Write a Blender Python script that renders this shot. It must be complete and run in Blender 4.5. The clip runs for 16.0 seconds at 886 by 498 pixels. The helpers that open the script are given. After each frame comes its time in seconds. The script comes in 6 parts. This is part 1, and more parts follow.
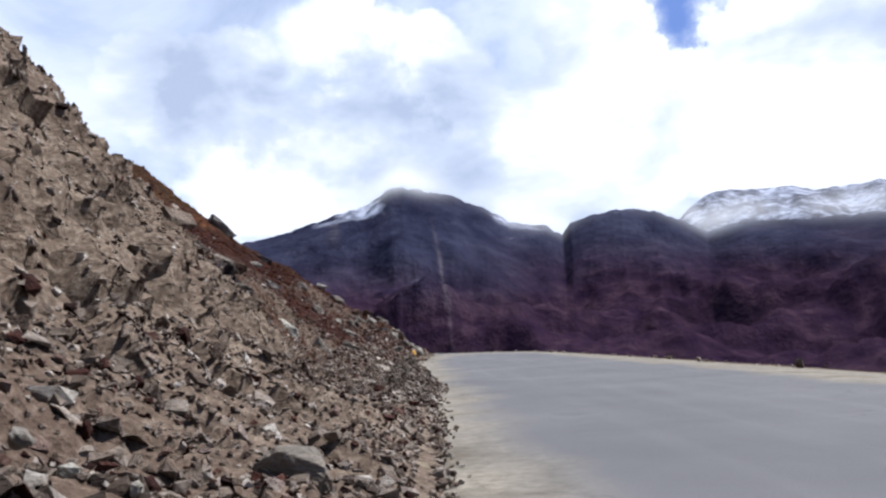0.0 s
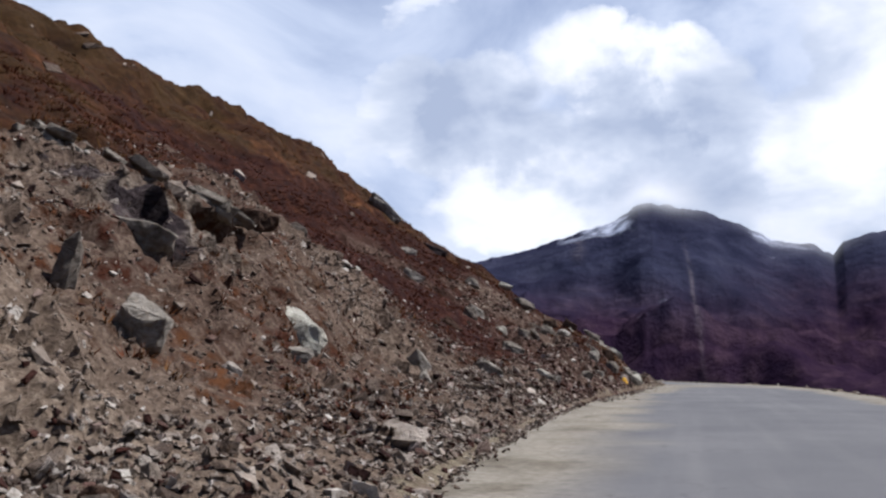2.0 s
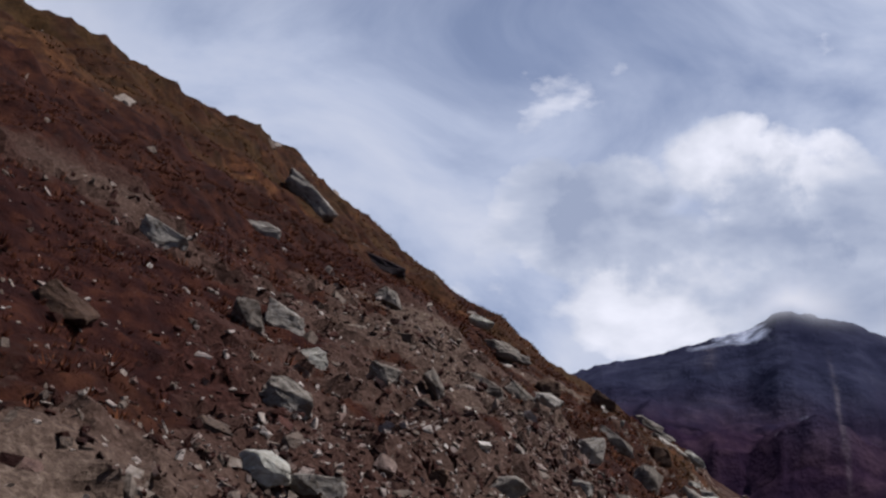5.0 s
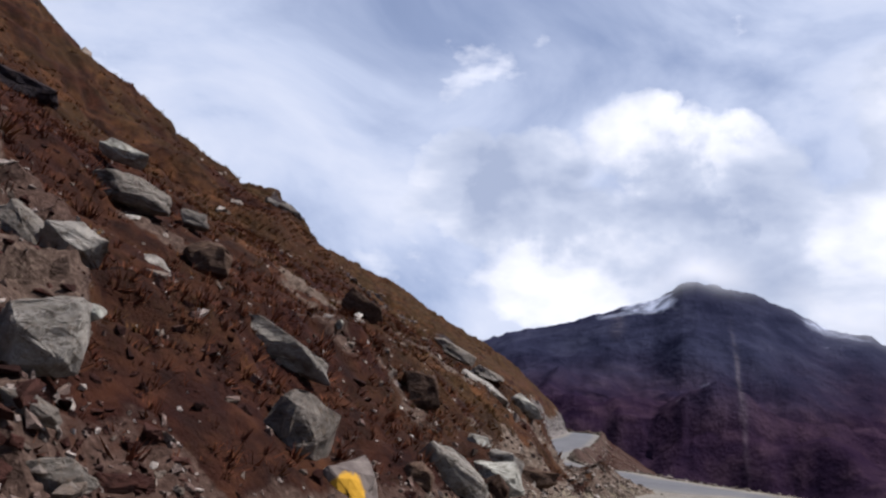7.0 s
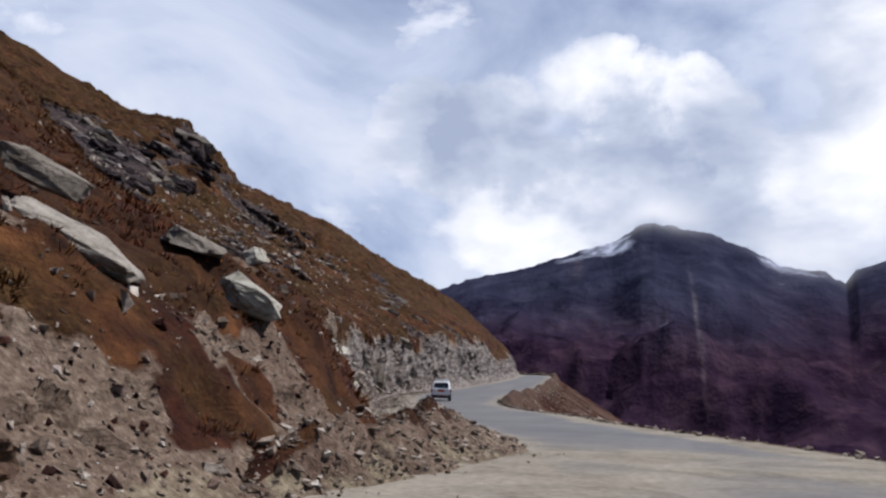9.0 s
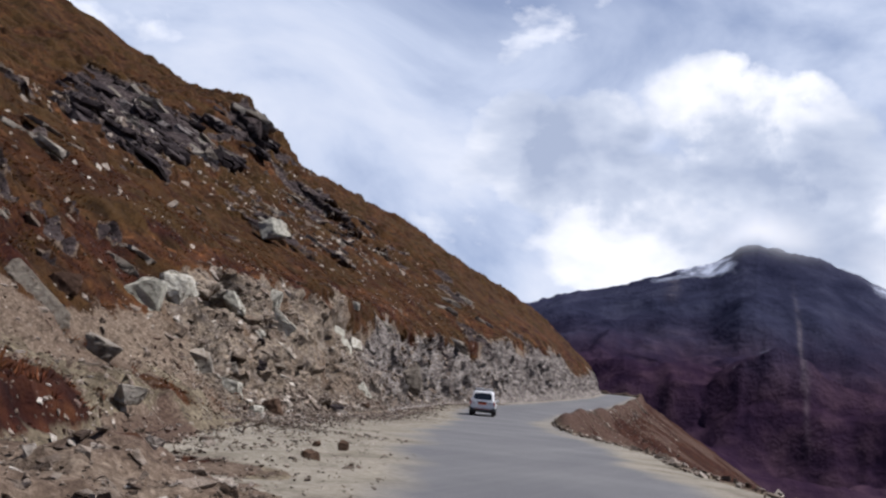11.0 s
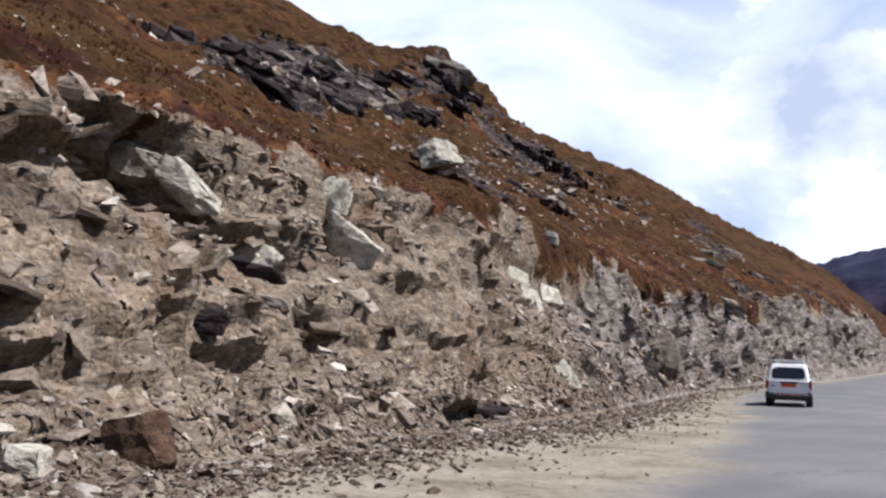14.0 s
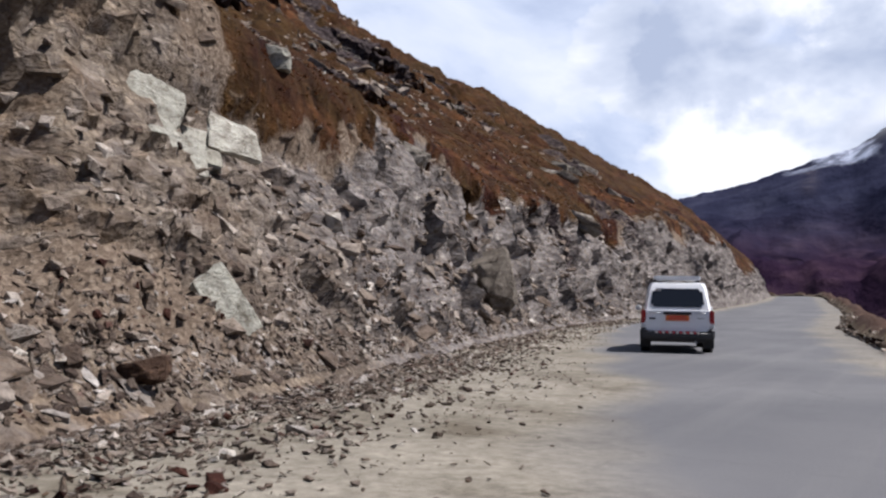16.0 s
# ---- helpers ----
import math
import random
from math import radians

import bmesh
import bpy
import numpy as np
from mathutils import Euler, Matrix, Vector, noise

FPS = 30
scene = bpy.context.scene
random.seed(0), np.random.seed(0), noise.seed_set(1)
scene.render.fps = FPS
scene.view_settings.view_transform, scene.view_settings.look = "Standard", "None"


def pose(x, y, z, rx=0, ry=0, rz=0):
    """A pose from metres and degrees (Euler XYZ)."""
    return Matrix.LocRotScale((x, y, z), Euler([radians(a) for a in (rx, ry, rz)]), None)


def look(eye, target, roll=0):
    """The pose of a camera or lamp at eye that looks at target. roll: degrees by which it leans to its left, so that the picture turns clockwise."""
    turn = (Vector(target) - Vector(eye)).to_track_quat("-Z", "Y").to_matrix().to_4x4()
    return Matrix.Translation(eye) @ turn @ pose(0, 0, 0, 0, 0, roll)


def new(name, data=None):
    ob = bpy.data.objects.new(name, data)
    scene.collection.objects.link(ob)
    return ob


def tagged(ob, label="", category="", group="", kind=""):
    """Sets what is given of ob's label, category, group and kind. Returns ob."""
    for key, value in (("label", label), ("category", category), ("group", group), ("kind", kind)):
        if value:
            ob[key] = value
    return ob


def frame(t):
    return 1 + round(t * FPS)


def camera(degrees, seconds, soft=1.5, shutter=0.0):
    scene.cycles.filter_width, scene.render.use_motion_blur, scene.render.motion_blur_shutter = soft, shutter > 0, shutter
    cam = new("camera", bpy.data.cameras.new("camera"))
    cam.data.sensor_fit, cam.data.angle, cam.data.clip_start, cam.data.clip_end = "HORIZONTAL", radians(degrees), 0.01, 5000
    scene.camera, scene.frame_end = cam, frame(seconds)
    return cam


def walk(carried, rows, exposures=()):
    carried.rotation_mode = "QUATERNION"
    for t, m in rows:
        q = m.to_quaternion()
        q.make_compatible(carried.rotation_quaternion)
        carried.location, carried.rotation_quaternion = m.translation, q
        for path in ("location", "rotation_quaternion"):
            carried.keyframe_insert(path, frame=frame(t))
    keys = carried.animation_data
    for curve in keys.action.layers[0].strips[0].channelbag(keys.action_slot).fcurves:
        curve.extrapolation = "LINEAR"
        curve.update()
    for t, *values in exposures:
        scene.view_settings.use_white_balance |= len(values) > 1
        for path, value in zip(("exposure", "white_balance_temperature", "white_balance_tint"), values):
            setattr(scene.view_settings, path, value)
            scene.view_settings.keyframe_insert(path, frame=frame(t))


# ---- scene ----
cam = camera(55.5, 16.0, soft=2.4)
PATH = [
    (0, (0.001, -0.000, 1.021), (0.071, 9.936, 2.151), -3.16),
    (0.5, (0.664, 4.472, 1.029), (1.524, 14.351, 2.322), -3.26),
    (1, (1.173, 9.083, 1.085), (0.522, 18.972, 2.420), -1.60),
    (1.5, (1.367, 13.228, 1.078), (-0.547, 22.954, 2.398), -0.97),
    (2, (1.453, 17.456, 1.123), (-1.350, 26.949, 2.550), -0.10),
    (2.5, (1.207, 21.339, 1.121), (-1.898, 30.700, 2.776), 1.43),
    (3, (0.950, 25.273, 1.131), (-2.394, 34.469, 3.195), 2.60),
    (3.2, (0.910, 26.847, 1.126), (-2.557, 35.961, 3.346), 3.14),
    (5.3, (1.881, 43.123, 1.105), (-2.301, 51.846, 3.640), 4.17),
    (5.5, (1.855, 44.598, 1.112), (-2.276, 53.348, 3.636), 4.30),
    (6, (1.846, 48.202, 1.141), (-2.037, 57.084, 3.595), 4.74),
    (6.5, (1.819, 51.504, 1.166), (-1.754, 60.536, 3.542), 5.15),
    (7, (1.924, 55.361, 1.147), (-1.360, 64.540, 3.373), 4.14),
    (7.5, (2.077, 58.655, 1.088), (-0.987, 67.972, 3.041), 2.84),
    (8, (2.368, 61.712, 1.024), (-0.478, 71.146, 2.730), 1.79),
    (8.5, (2.492, 65.018, 1.038), (-0.255, 74.492, 2.681), 1.53),
    (9, (2.358, 69.030, 1.037), (-0.496, 78.466, 2.710), 1.88),
    (9.2, (2.252, 70.596, 1.036), (-0.730, 79.990, 2.727), 2.43),
    (11.3, (0.652, 85.862, 1.136), (-3.726, 94.694, 2.817), 7.22),
    (11.5, (0.202, 87.226, 1.129), (-4.617, 95.853, 2.658), 8.38),
    (12, (-1.045, 90.528, 1.114), (-7.057, 98.457, 2.111), 8.24),
    (12.5, (-2.333, 93.581, 1.076), (-9.104, 100.882, 1.997), 7.26),
    (13, (-3.759, 96.825, 1.037), (-10.826, 103.802, 2.207), 5.20),
    (13.5, (-5.347, 100.093, 1.056), (-12.163, 107.269, 2.487), 3.23),
    (14, (-7.150, 103.720, 1.141), (-13.554, 111.266, 2.578), 2.18),
    (14.5, (-8.566, 106.837, 1.088), (-14.581, 114.741, 2.244), 1.50),
    (15, (-9.800, 110.126, 1.051), (-15.358, 118.395, 1.901), 0.41),
    (15.5, (-11.303, 113.867, 1.056), (-16.579, 122.331, 1.788), 0.14),
    (16, (-12.835, 118.013, 1.035), (-17.938, 126.577, 1.822), 1.30),
]
EXPOSURES = [(0, 0.82, 5850, 13), (0.5, 0.6, 5850, 13), (1, 0.58, 5870, 13), (2, 0.58, 5930, 14), (3, 0.62, 6000, 15), (5.5, 0.1, 5950, 17), (6.5, 0.4, 5950, 17),
             (7.5, 0.5, 5980, 16), (9, 0.44, 6020, 15), (11.5, 0.58, 6050, 15), (12.5, 0.98, 6100, 15), (13.5, 1.08, 6100, 14), (14.2, 0.94, 6120, 14), (15, 0.69, 6120, 15), (16, 0.69, 6080, 15)]
walk(cam, [(t, look(eye, target, roll)) for t, eye, target, roll in PATH], EXPOSURES)


# ---------------------------------------------------------------- sky and sun
def link(nt, a, b):
    nt.links.new(a, b)


def node(nt, kind, **values):
    n = nt.nodes.new(kind)
    for key, value in values.items():
        if key in n.inputs:
            n.inputs[key].default_value = value
    return n


def maths(nt, op, a, b=None, clamp=False):
    n = nt.nodes.new("ShaderNodeMath")
    n.operation, n.use_clamp = op, clamp
    for i, v in enumerate((a, b)):
        if v is None:
            continue
        if isinstance(v, (int, float)):
            n.inputs[i].default_value = v
        else:
            nt.links.new(v, n.inputs[i])
    return n.outputs[0]


def ramp(nt, fac, *stops):
    n = nt.nodes.new("ShaderNodeValToRGB")
    el = n.color_ramp.elements
    while len(el) < len(stops):
        el.new(0.5)
    for e, (p, c) in zip(el, stops):
        e.position, e.color = p, (*c, 1) if len(c) == 3 else c
    nt.links.new(fac, n.inputs["Fac"])
    return n.outputs["Color"]


def mix(nt, fac, a, b, blend="MIX"):
    n = nt.nodes.new("ShaderNodeMix")
    n.data_type, n.blend_type = "RGBA", blend
    for i, v in ((0, fac), (6, a), (7, b)):
        if isinstance(v, (int, float)):
            n.inputs[i].default_value = v
        elif isinstance(v, tuple):
            n.inputs[i].default_value = (*v, 1)
        else:
            nt.links.new(v, n.inputs[i])
    return n.outputs[2]


def fractal(nt, vector, scale, detail=6, rough=0.55, distort=0.0):
    n = node(nt, "ShaderNodeTexNoise", Scale=scale, Detail=detail, Roughness=rough, Distortion=distort)
    if vector is not None:
        nt.links.new(vector, n.inputs["Vector"])
    return n.outputs["Fac"]


SUN_ELEVATION, SUN_TO = 58.0, Vector((0.90, 0.43))
sun_dir = Vector((*(SUN_TO.normalized() * math.cos(radians(SUN_ELEVATION))), math.sin(radians(SUN_ELEVATION))))


def heading(yaw, pitch):
    y, p = radians(yaw), radians(pitch)
    return (-math.sin(y) * math.cos(p), math.cos(y) * math.cos(p), math.sin(p))


def make_sky():
    world = bpy.data.worlds.new("sky")
    scene.world = world
    world.use_nodes = True
    nt = world.node_tree
    nt.nodes.clear()
    out, bg = node(nt, "ShaderNodeOutputWorld"), node(nt, "ShaderNodeBackground", Strength=0.615)
    link(nt, bg.outputs[0], out.inputs[0])
    sky = nt.nodes.new("ShaderNodeTexSky")
    sky.sky_type, sky.sun_disc = "NISHITA", False
    sky.sun_elevation = radians(SUN_ELEVATION)
    sky.sun_rotation = math.atan2(SUN_TO.x, SUN_TO.y)
    sky.altitude = 3500
    blue = mix(nt, 1.0, sky.outputs[0], (0.10, 0.10, 0.10), "MULTIPLY")
    co = nt.nodes.new("ShaderNodeTexCoord").outputs["Generated"]

    def ragged(amount, scale):
        """Directions shifted by noise, so that no cloud has a round rim."""
        t = node(nt, "ShaderNodeTexNoise", Scale=scale, Detail=6.0, Roughness=0.6)
        link(nt, co, t.inputs["Vector"])
        v1, v2, v3 = (nt.nodes.new("ShaderNodeVectorMath") for _ in range(3))
        v1.operation, v2.operation, v3.operation = "SUBTRACT", "MULTIPLY_ADD", "NORMALIZE"
        link(nt, t.outputs["Color"], v1.inputs[0])
        v1.inputs[1].default_value = (0.5, 0.5, 0.5)
        link(nt, v1.outputs[0], v2.inputs[0])
        v2.inputs[1].default_value = (amount,) * 3
        link(nt, co, v2.inputs[2])
        link(nt, v2.outputs[0], v3.inputs[0])
        return v3.outputs[0]

    soft_co, torn_co = ragged(0.10, 7.0), ragged(0.34, 6.0)

    def blob(yaw, pitch, inner, outer, frayed=False):
        n = nt.nodes.new("ShaderNodeVectorMath")
        n.operation = "DOT_PRODUCT"
        link(nt, torn_co if frayed else soft_co, n.inputs[0])
        n.inputs[1].default_value = heading(yaw, pitch)
        m = node(nt, "ShaderNodeMapRange")
        m.interpolation_type = "SMOOTHSTEP"
        link(nt, n.outputs["Value"], m.inputs[0])
        m.inputs[1].default_value, m.inputs[2].default_value = math.cos(radians(outer)), math.cos(radians(inner))
        return m.outputs[0]

    parts = nt.nodes.new("ShaderNodeSeparateXYZ")
    link(nt, soft_co, parts.inputs[0])
    clear = nt.nodes.new("ShaderNodeMapRange")
    clear.interpolation_type = "SMOOTHSTEP"
    link(nt, maths(nt, "SUBTRACT", parts.outputs["Z"], maths(nt, "MULTIPLY", parts.outputs["Y"], 0.35)), clear.inputs[0])
    clear.inputs[1].default_value, clear.inputs[2].default_value = 0.16, 0.55
    # flattened directions: cloud layers stretch along the horizon
    m = nt.nodes.new("ShaderNodeMapping")
    link(nt, co, m.inputs[0])
    m.inputs["Scale"].default_value = (1.0, 1.0, 1.7)
    m.inputs["Location"].default_value = (3.1, 1.7, 0.4)
    v = m.outputs[0]
    veil = fractal(nt, v, 2.6, 7, 0.55, 0.6)
    billow = fractal(nt, v, 8.5, 7, 0.53, 0.1)
    wide = fractal(nt, v, 3.4, 4, 0.5, 0.3)
    # lobes of the heaped cloud over the peak, and the bank of cloud beside it
    lobes = ((7, 21.2, 1, 5.0), (3.2, 17.5, 1, 6), (-1.6, 16.8, 1, 5.5), (18.5, 17.8, 0.5, 4.4), (17.5, 15.5, 0.5, 4), (11, 13, 2, 7), (0, 12.5, 2, 8),
             (-8.5, 12.5, 3, 7), (-11, 22.5, 1, 5), (-15, 15, 4, 9), (-24, 13, 4, 11), (13, 18, 1, 5))
    heap = blob(*lobes[0])
    for spot in lobes[1:]:
        heap = maths(nt, "MAXIMUM", heap, blob(*spot))
    hole = blob(-20.6, 23.0, 1.2, 4.8, True)
    heap = maths(nt, "SUBTRACT", heap, maths(nt, "MULTIPLY", hole, 1.2))
    rough = maths(nt, "ADD", maths(nt, "MULTIPLY", maths(nt, "SUBTRACT", billow, 0.5), 2.2), maths(nt, "MULTIPLY", maths(nt, "SUBTRACT", wide, 0.5), 1.1))
    dens = maths(nt, "ADD", maths(nt, "MULTIPLY", heap, 0.95), rough)
    dens = maths(nt, "SUBTRACT", dens, maths(nt, "MULTIPLY", clear.outputs[0], 0.5))
    cloud = ramp(nt, dens, (0.22, (0, 0, 0)), (0.38, (0.55, 0.55, 0.55)), (0.60, (1, 1, 1)))
    core = maths(nt, "MAXIMUM", blob(11.5, 18.3, 0.5, 6.5, True), blob(6.0, 16.6, 0.5, 5.5, True))
    core = maths(nt, "MAXIMUM", core, maths(nt, "MULTIPLY", blob(1, 13, 1, 7, True), 0.6))
    core = maths(nt, "MULTIPLY", core, maths(nt, "ADD", maths(nt, "MULTIPLY", fractal(nt, v, 5.0, 4, 0.5, 0.3), 3.4), -1.0, True))
    shade = maths(nt, "ADD", maths(nt, "SUBTRACT", maths(nt, "MULTIPLY", maths(nt, "SUBTRACT", fractal(nt, v, 6.0, 5, 0.5, 0.2), 0.5), 1.9), maths(nt, "MULTIPLY", core, 0.36)), 0.57)
    white = ramp(nt, shade, (0.12, (0.50, 0.57, 0.70)), (0.42, (0.74, 0.80, 0.89)), (0.62, (1.04, 1.06, 1.08)), (0.82, (1.28, 1.28, 1.28)))
    grey = ramp(nt, veil, (0.3, (0.46, 0.55, 0.74)), (0.47, (0.70, 0.78, 0.92)), (0.64, (0.94, 0.98, 1.04)))
    thin = ramp(nt, veil, (0.20, (0.55, 0.55, 0.55)), (0.5, (0.97, 0.97, 0.97)))
    cover = maths(nt, "SUBTRACT", 1.0, maths(nt, "MULTIPLY", clear.outputs[0], 0.9))
    thin = maths(nt, "MULTIPLY", thin, cover)
    under = mix(nt, thin, blue, grey)
    under = mix(nt, maths(nt, "MULTIPLY", hole, 0.9), under, (0.13, 0.25, 0.62))
    col = mix(nt, cloud, under, white)
    link(nt, col, bg.inputs["Color"])


make_sky()
sun = new("sun", bpy.data.lights.new("sun", "SUN"))
sun.data.energy, sun.data.angle, sun.data.color = 5.0, radians(0.6), (1.0, 0.95, 0.87)
sun.matrix_world = look(tuple(sun_dir * 100), (0, 0, 0))


# ---------------------------------------------------------------- materials
def material(name, rough=0.9):
    m = bpy.data.materials.new(name)
    m.use_nodes = True
    nt = m.node_tree
    b = nt.nodes["Principled BSDF"]
    b.inputs["Roughness"].default_value = rough
    b.inputs["Specular IOR Level"].default_value = 0.08
    return m, nt, b


def bump(nt, b, height, strength=0.5, distance=0.05):
    n = node(nt, "ShaderNodeBump", Strength=strength, Distance=distance)
    link(nt, height, n.inputs["Height"])
    link(nt, n.outputs[0], b.inputs["Normal"])


def place(nt):
    return nt.nodes.new("ShaderNodeNewGeometry").outputs["Position"]


def mask(nt, name):
    n = nt.nodes.new("ShaderNodeAttribute")
    n.attribute_name = name
    return n.outputs["Fac"]


def stretch(nt, v, scale, turn=(0, 0, 0)):
    m = nt.nodes.new("ShaderNodeMapping")
    link(nt, v, m.inputs[0])
    m.inputs["Scale"].default_value = scale
    m.inputs["Rotation"].default_value = [radians(a) for a in turn]
    return m.outputs[0]


def hillside_material():
    m, nt, b = material("hillside", 0.95)
    p = place(nt)
    n1, n2, n3 = fractal(nt, p, 0.35, 6), fractal(nt, p, 2.2, 6, 0.6), fractal(nt, p, 11.0, 5, 0.65)
    # dry alpine grass: rust, brown and straw, maroon where the red herb grows
    n0 = fractal(nt, stretch(nt, p, (1, 1, 1.6), (0, 0, 30)), 0.16, 6, 0.6, 0.8)
    rust = ramp(nt, n2, (0.30, (0.015, 0.005, 0.005)), (0.48, (0.058, 0.022, 0.0095)), (0.64, (0.125, 0.054, 0.021)))
    straw = ramp(nt, n3, (0.3, (0.015, 0.008, 0.003)), (0.55, (0.046, 0.025, 0.008)), (0.75, (0.105, 0.064, 0.022)))
    maroon = ramp(nt, n2, (0.30, (0.009, 0.00225, 0.00225)), (0.5, (0.0255, 0.00675, 0.0045)), (0.68, (0.05625, 0.018, 0.009)))
    grass = mix(nt, ramp(nt, n0, (0.40, (0, 0, 0)), (0.55, (0.9, 0.9, 0.9))), rust, straw)
    grass = mix(nt, 1.0, grass, ramp(nt, fractal(nt, stretch(nt, p, (1.0, 1.0, 0.4)), 0.8, 6, 0.62, 0.5), (0.36, (0.42, 0.39, 0.37)), (0.5, (1, 1, 1)), (0.64, (1.6, 1.6, 1.55))), "MULTIPLY")
    grass = mix(nt, ramp(nt, n1, (0.38, (0.9, 0.9, 0.9)), (0.50, (0, 0, 0))), grass, maroon)
    grass = mix(nt, maths(nt, "MULTIPLY", mask(nt, "straw"), ramp(nt, n2, (0.3, (0.55, 0.55, 0.55)), (0.6, (1, 1, 1)))), grass, straw)
    grass = mix(nt, mask(nt, "red"), grass, maroon)
    # loose earth and gravel
    earth = ramp(nt, n3, (0.25, (0.06, 0.042, 0.029)), (0.5, (0.172, 0.131, 0.096)), (0.72, (0.33, 0.27, 0.205)))
    red = ramp(nt, n3, (0.25, (0.011, 0.004, 0.003)), (0.55, (0.042, 0.014, 0.0095)), (0.8, (0.10, 0.047, 0.035)))
    soil = mix(nt, mask(nt, "red"), earth, red)
    # grey schist with tilted bedding and broken chips
    bed = stretch(nt, p, (0.9, 0.9, 3.2), (38, 24, 0))
    s1, s2 = fractal(nt, bed, 0.9, 9, 0.68, 0.9), fractal(nt, p, 5.0, 6, 0.6)

    def chips(scale):
        v = nt.nodes.new("ShaderNodeTexVoronoi")
        v.inputs["Scale"].default_value = scale
        v.inputs["Randomness"].default_value = 1.0
        wob = nt.nodes.new("ShaderNodeVectorMath")
        wob.operation = "MULTIPLY_ADD"
        t = node(nt, "ShaderNodeTexNoise", Scale=2.3, Detail=4.0)
        link(nt, p, t.inputs["Vector"])
        link(nt, t.outputs["Color"], wob.inputs[0])
        wob.inputs[1].default_value = (0.5, 0.5, 0.5)
        link(nt, p, wob.inputs[2])
        link(nt, stretch(nt, wob.outputs[0], (0.9, 0.9, 1.7), (35, 22, 10)), v.inputs["Vector"])
        return v.outputs["Distance"], v.outputs["Color"]

    d1, c1 = chips(2.4)
    d2, c2 = chips(6.5)
    cell = node(nt, "ShaderNodeSeparateColor")
    link(nt, c2, cell.inputs[0])
    wide_cell = node(nt, "ShaderNodeSeparateColor")
    link(nt, c1, wide_cell.inputs[0])
    chip_tone = ramp(nt, cell.outputs[0], (0.0, (0.68, 0.66, 0.65)), (0.5, (0.97, 0.96, 0.95)), (0.88, (1.1, 1.09, 1.08)), (1.0, (1.55, 1.53, 1.48)))
    rock = ramp(nt, s1, (0.28, (0.04725, 0.0432, 0.0459)), (0.47, (0.1688, 0.1553, 0.1512)), (0.62, (0.297, 0.2767, 0.2633)), (0.8, (0.486, 0.459, 0.432)))
    rock = mix(nt, ramp(nt, s2, (0.45, (0, 0, 0)), (0.7, (0.55, 0.55, 0.55))), rock, (0.16, 0.118, 0.08))
    tan = ramp(nt, n3, (0.26, (0.0625, 0.045, 0.03125)), (0.46, (0.172, 0.139, 0.106)), (0.70, (0.30, 0.255, 0.202)))
    tan = mix(nt, ramp(nt, n1, (0.50, (0, 0, 0)), (0.66, (0.6, 0.6, 0.6))), tan, (0.12, 0.07, 0.038))
    rock = mix(nt, maths(nt, "MULTIPLY", mask(nt, "tan"), ramp(nt, n2, (0.30, (0.35, 0.35, 0.35)), (0.55, (1, 1, 1)))), rock, tan)
    rock = mix(nt, 1.0, rock, chip_tone, "MULTIPLY")
    rock = mix(nt, 1.0, rock, ramp(nt, fractal(nt, bed, 0.45, 7, 0.65, 0.6), (0.32, (0.5, 0.47, 0.45)), (0.47, (0.95, 0.94, 0.92)), (0.62, (1.25, 1.25, 1.22))), "MULTIPLY")
    dust = ramp(nt, maths(nt, "ADD", maths(nt, "MULTIPLY", n3, 0.55), maths(nt, "MULTIPLY", n2, 0.5)), (0.38, (0.05, 0.039, 0.027)), (0.52, (0.14, 0.114, 0.077)), (0.68, (0.28, 0.238, 0.165)))
    # outcrop bands: dark rock with the shade of its overhangs coloured in
    dark = ramp(nt, s1, (0.3, (0.014, 0.011, 0.013)), (0.5, (0.045, 0.034, 0.034)), (0.66, (0.125, 0.104, 0.098)), (0.82, (0.297, 0.27, 0.2633)))
    dark = mix(nt, 1.0, dark, chip_tone, "MULTIPLY")
    edge = maths(nt, "MULTIPLY", maths(nt, "SUBTRACT", n2, 0.5), 1.1)

    def soft(name):
        return ramp(nt, maths(nt, "ADD", mask(nt, name), edge), (0.40, (0, 0, 0)), (0.60, (1, 1, 1)))

    col = mix(nt, soft("dust"), soil, dust)
    col = mix(nt, soft("rock"), col, rock)
    col = mix(nt, soft("dark"), col, dark)
    col = mix(nt, soft("grass"), col, grass)
    link(nt, mix(nt, 1.0, col, (0.77, 0.76, 0.765), "MULTIPLY"), b.inputs["Base Color"])
    stony = maths(nt, "MAXIMUM", soft("rock"), soft("dark"))
    steps = maths(nt, "ADD", maths(nt, "MULTIPLY", wide_cell.outputs[1], 1.6), maths(nt, "ADD", maths(nt, "MULTIPLY", cell.outputs[1], 0.8), maths(nt, "MULTIPLY", d2, -0.6)))
    relief = maths(nt, "ADD", maths(nt, "ADD", n3, maths(nt, "MULTIPLY", s1, 1.5)), maths(nt, "MULTIPLY", steps, stony))
    bump(nt, b, relief, 0.95, 0.065)
    return m


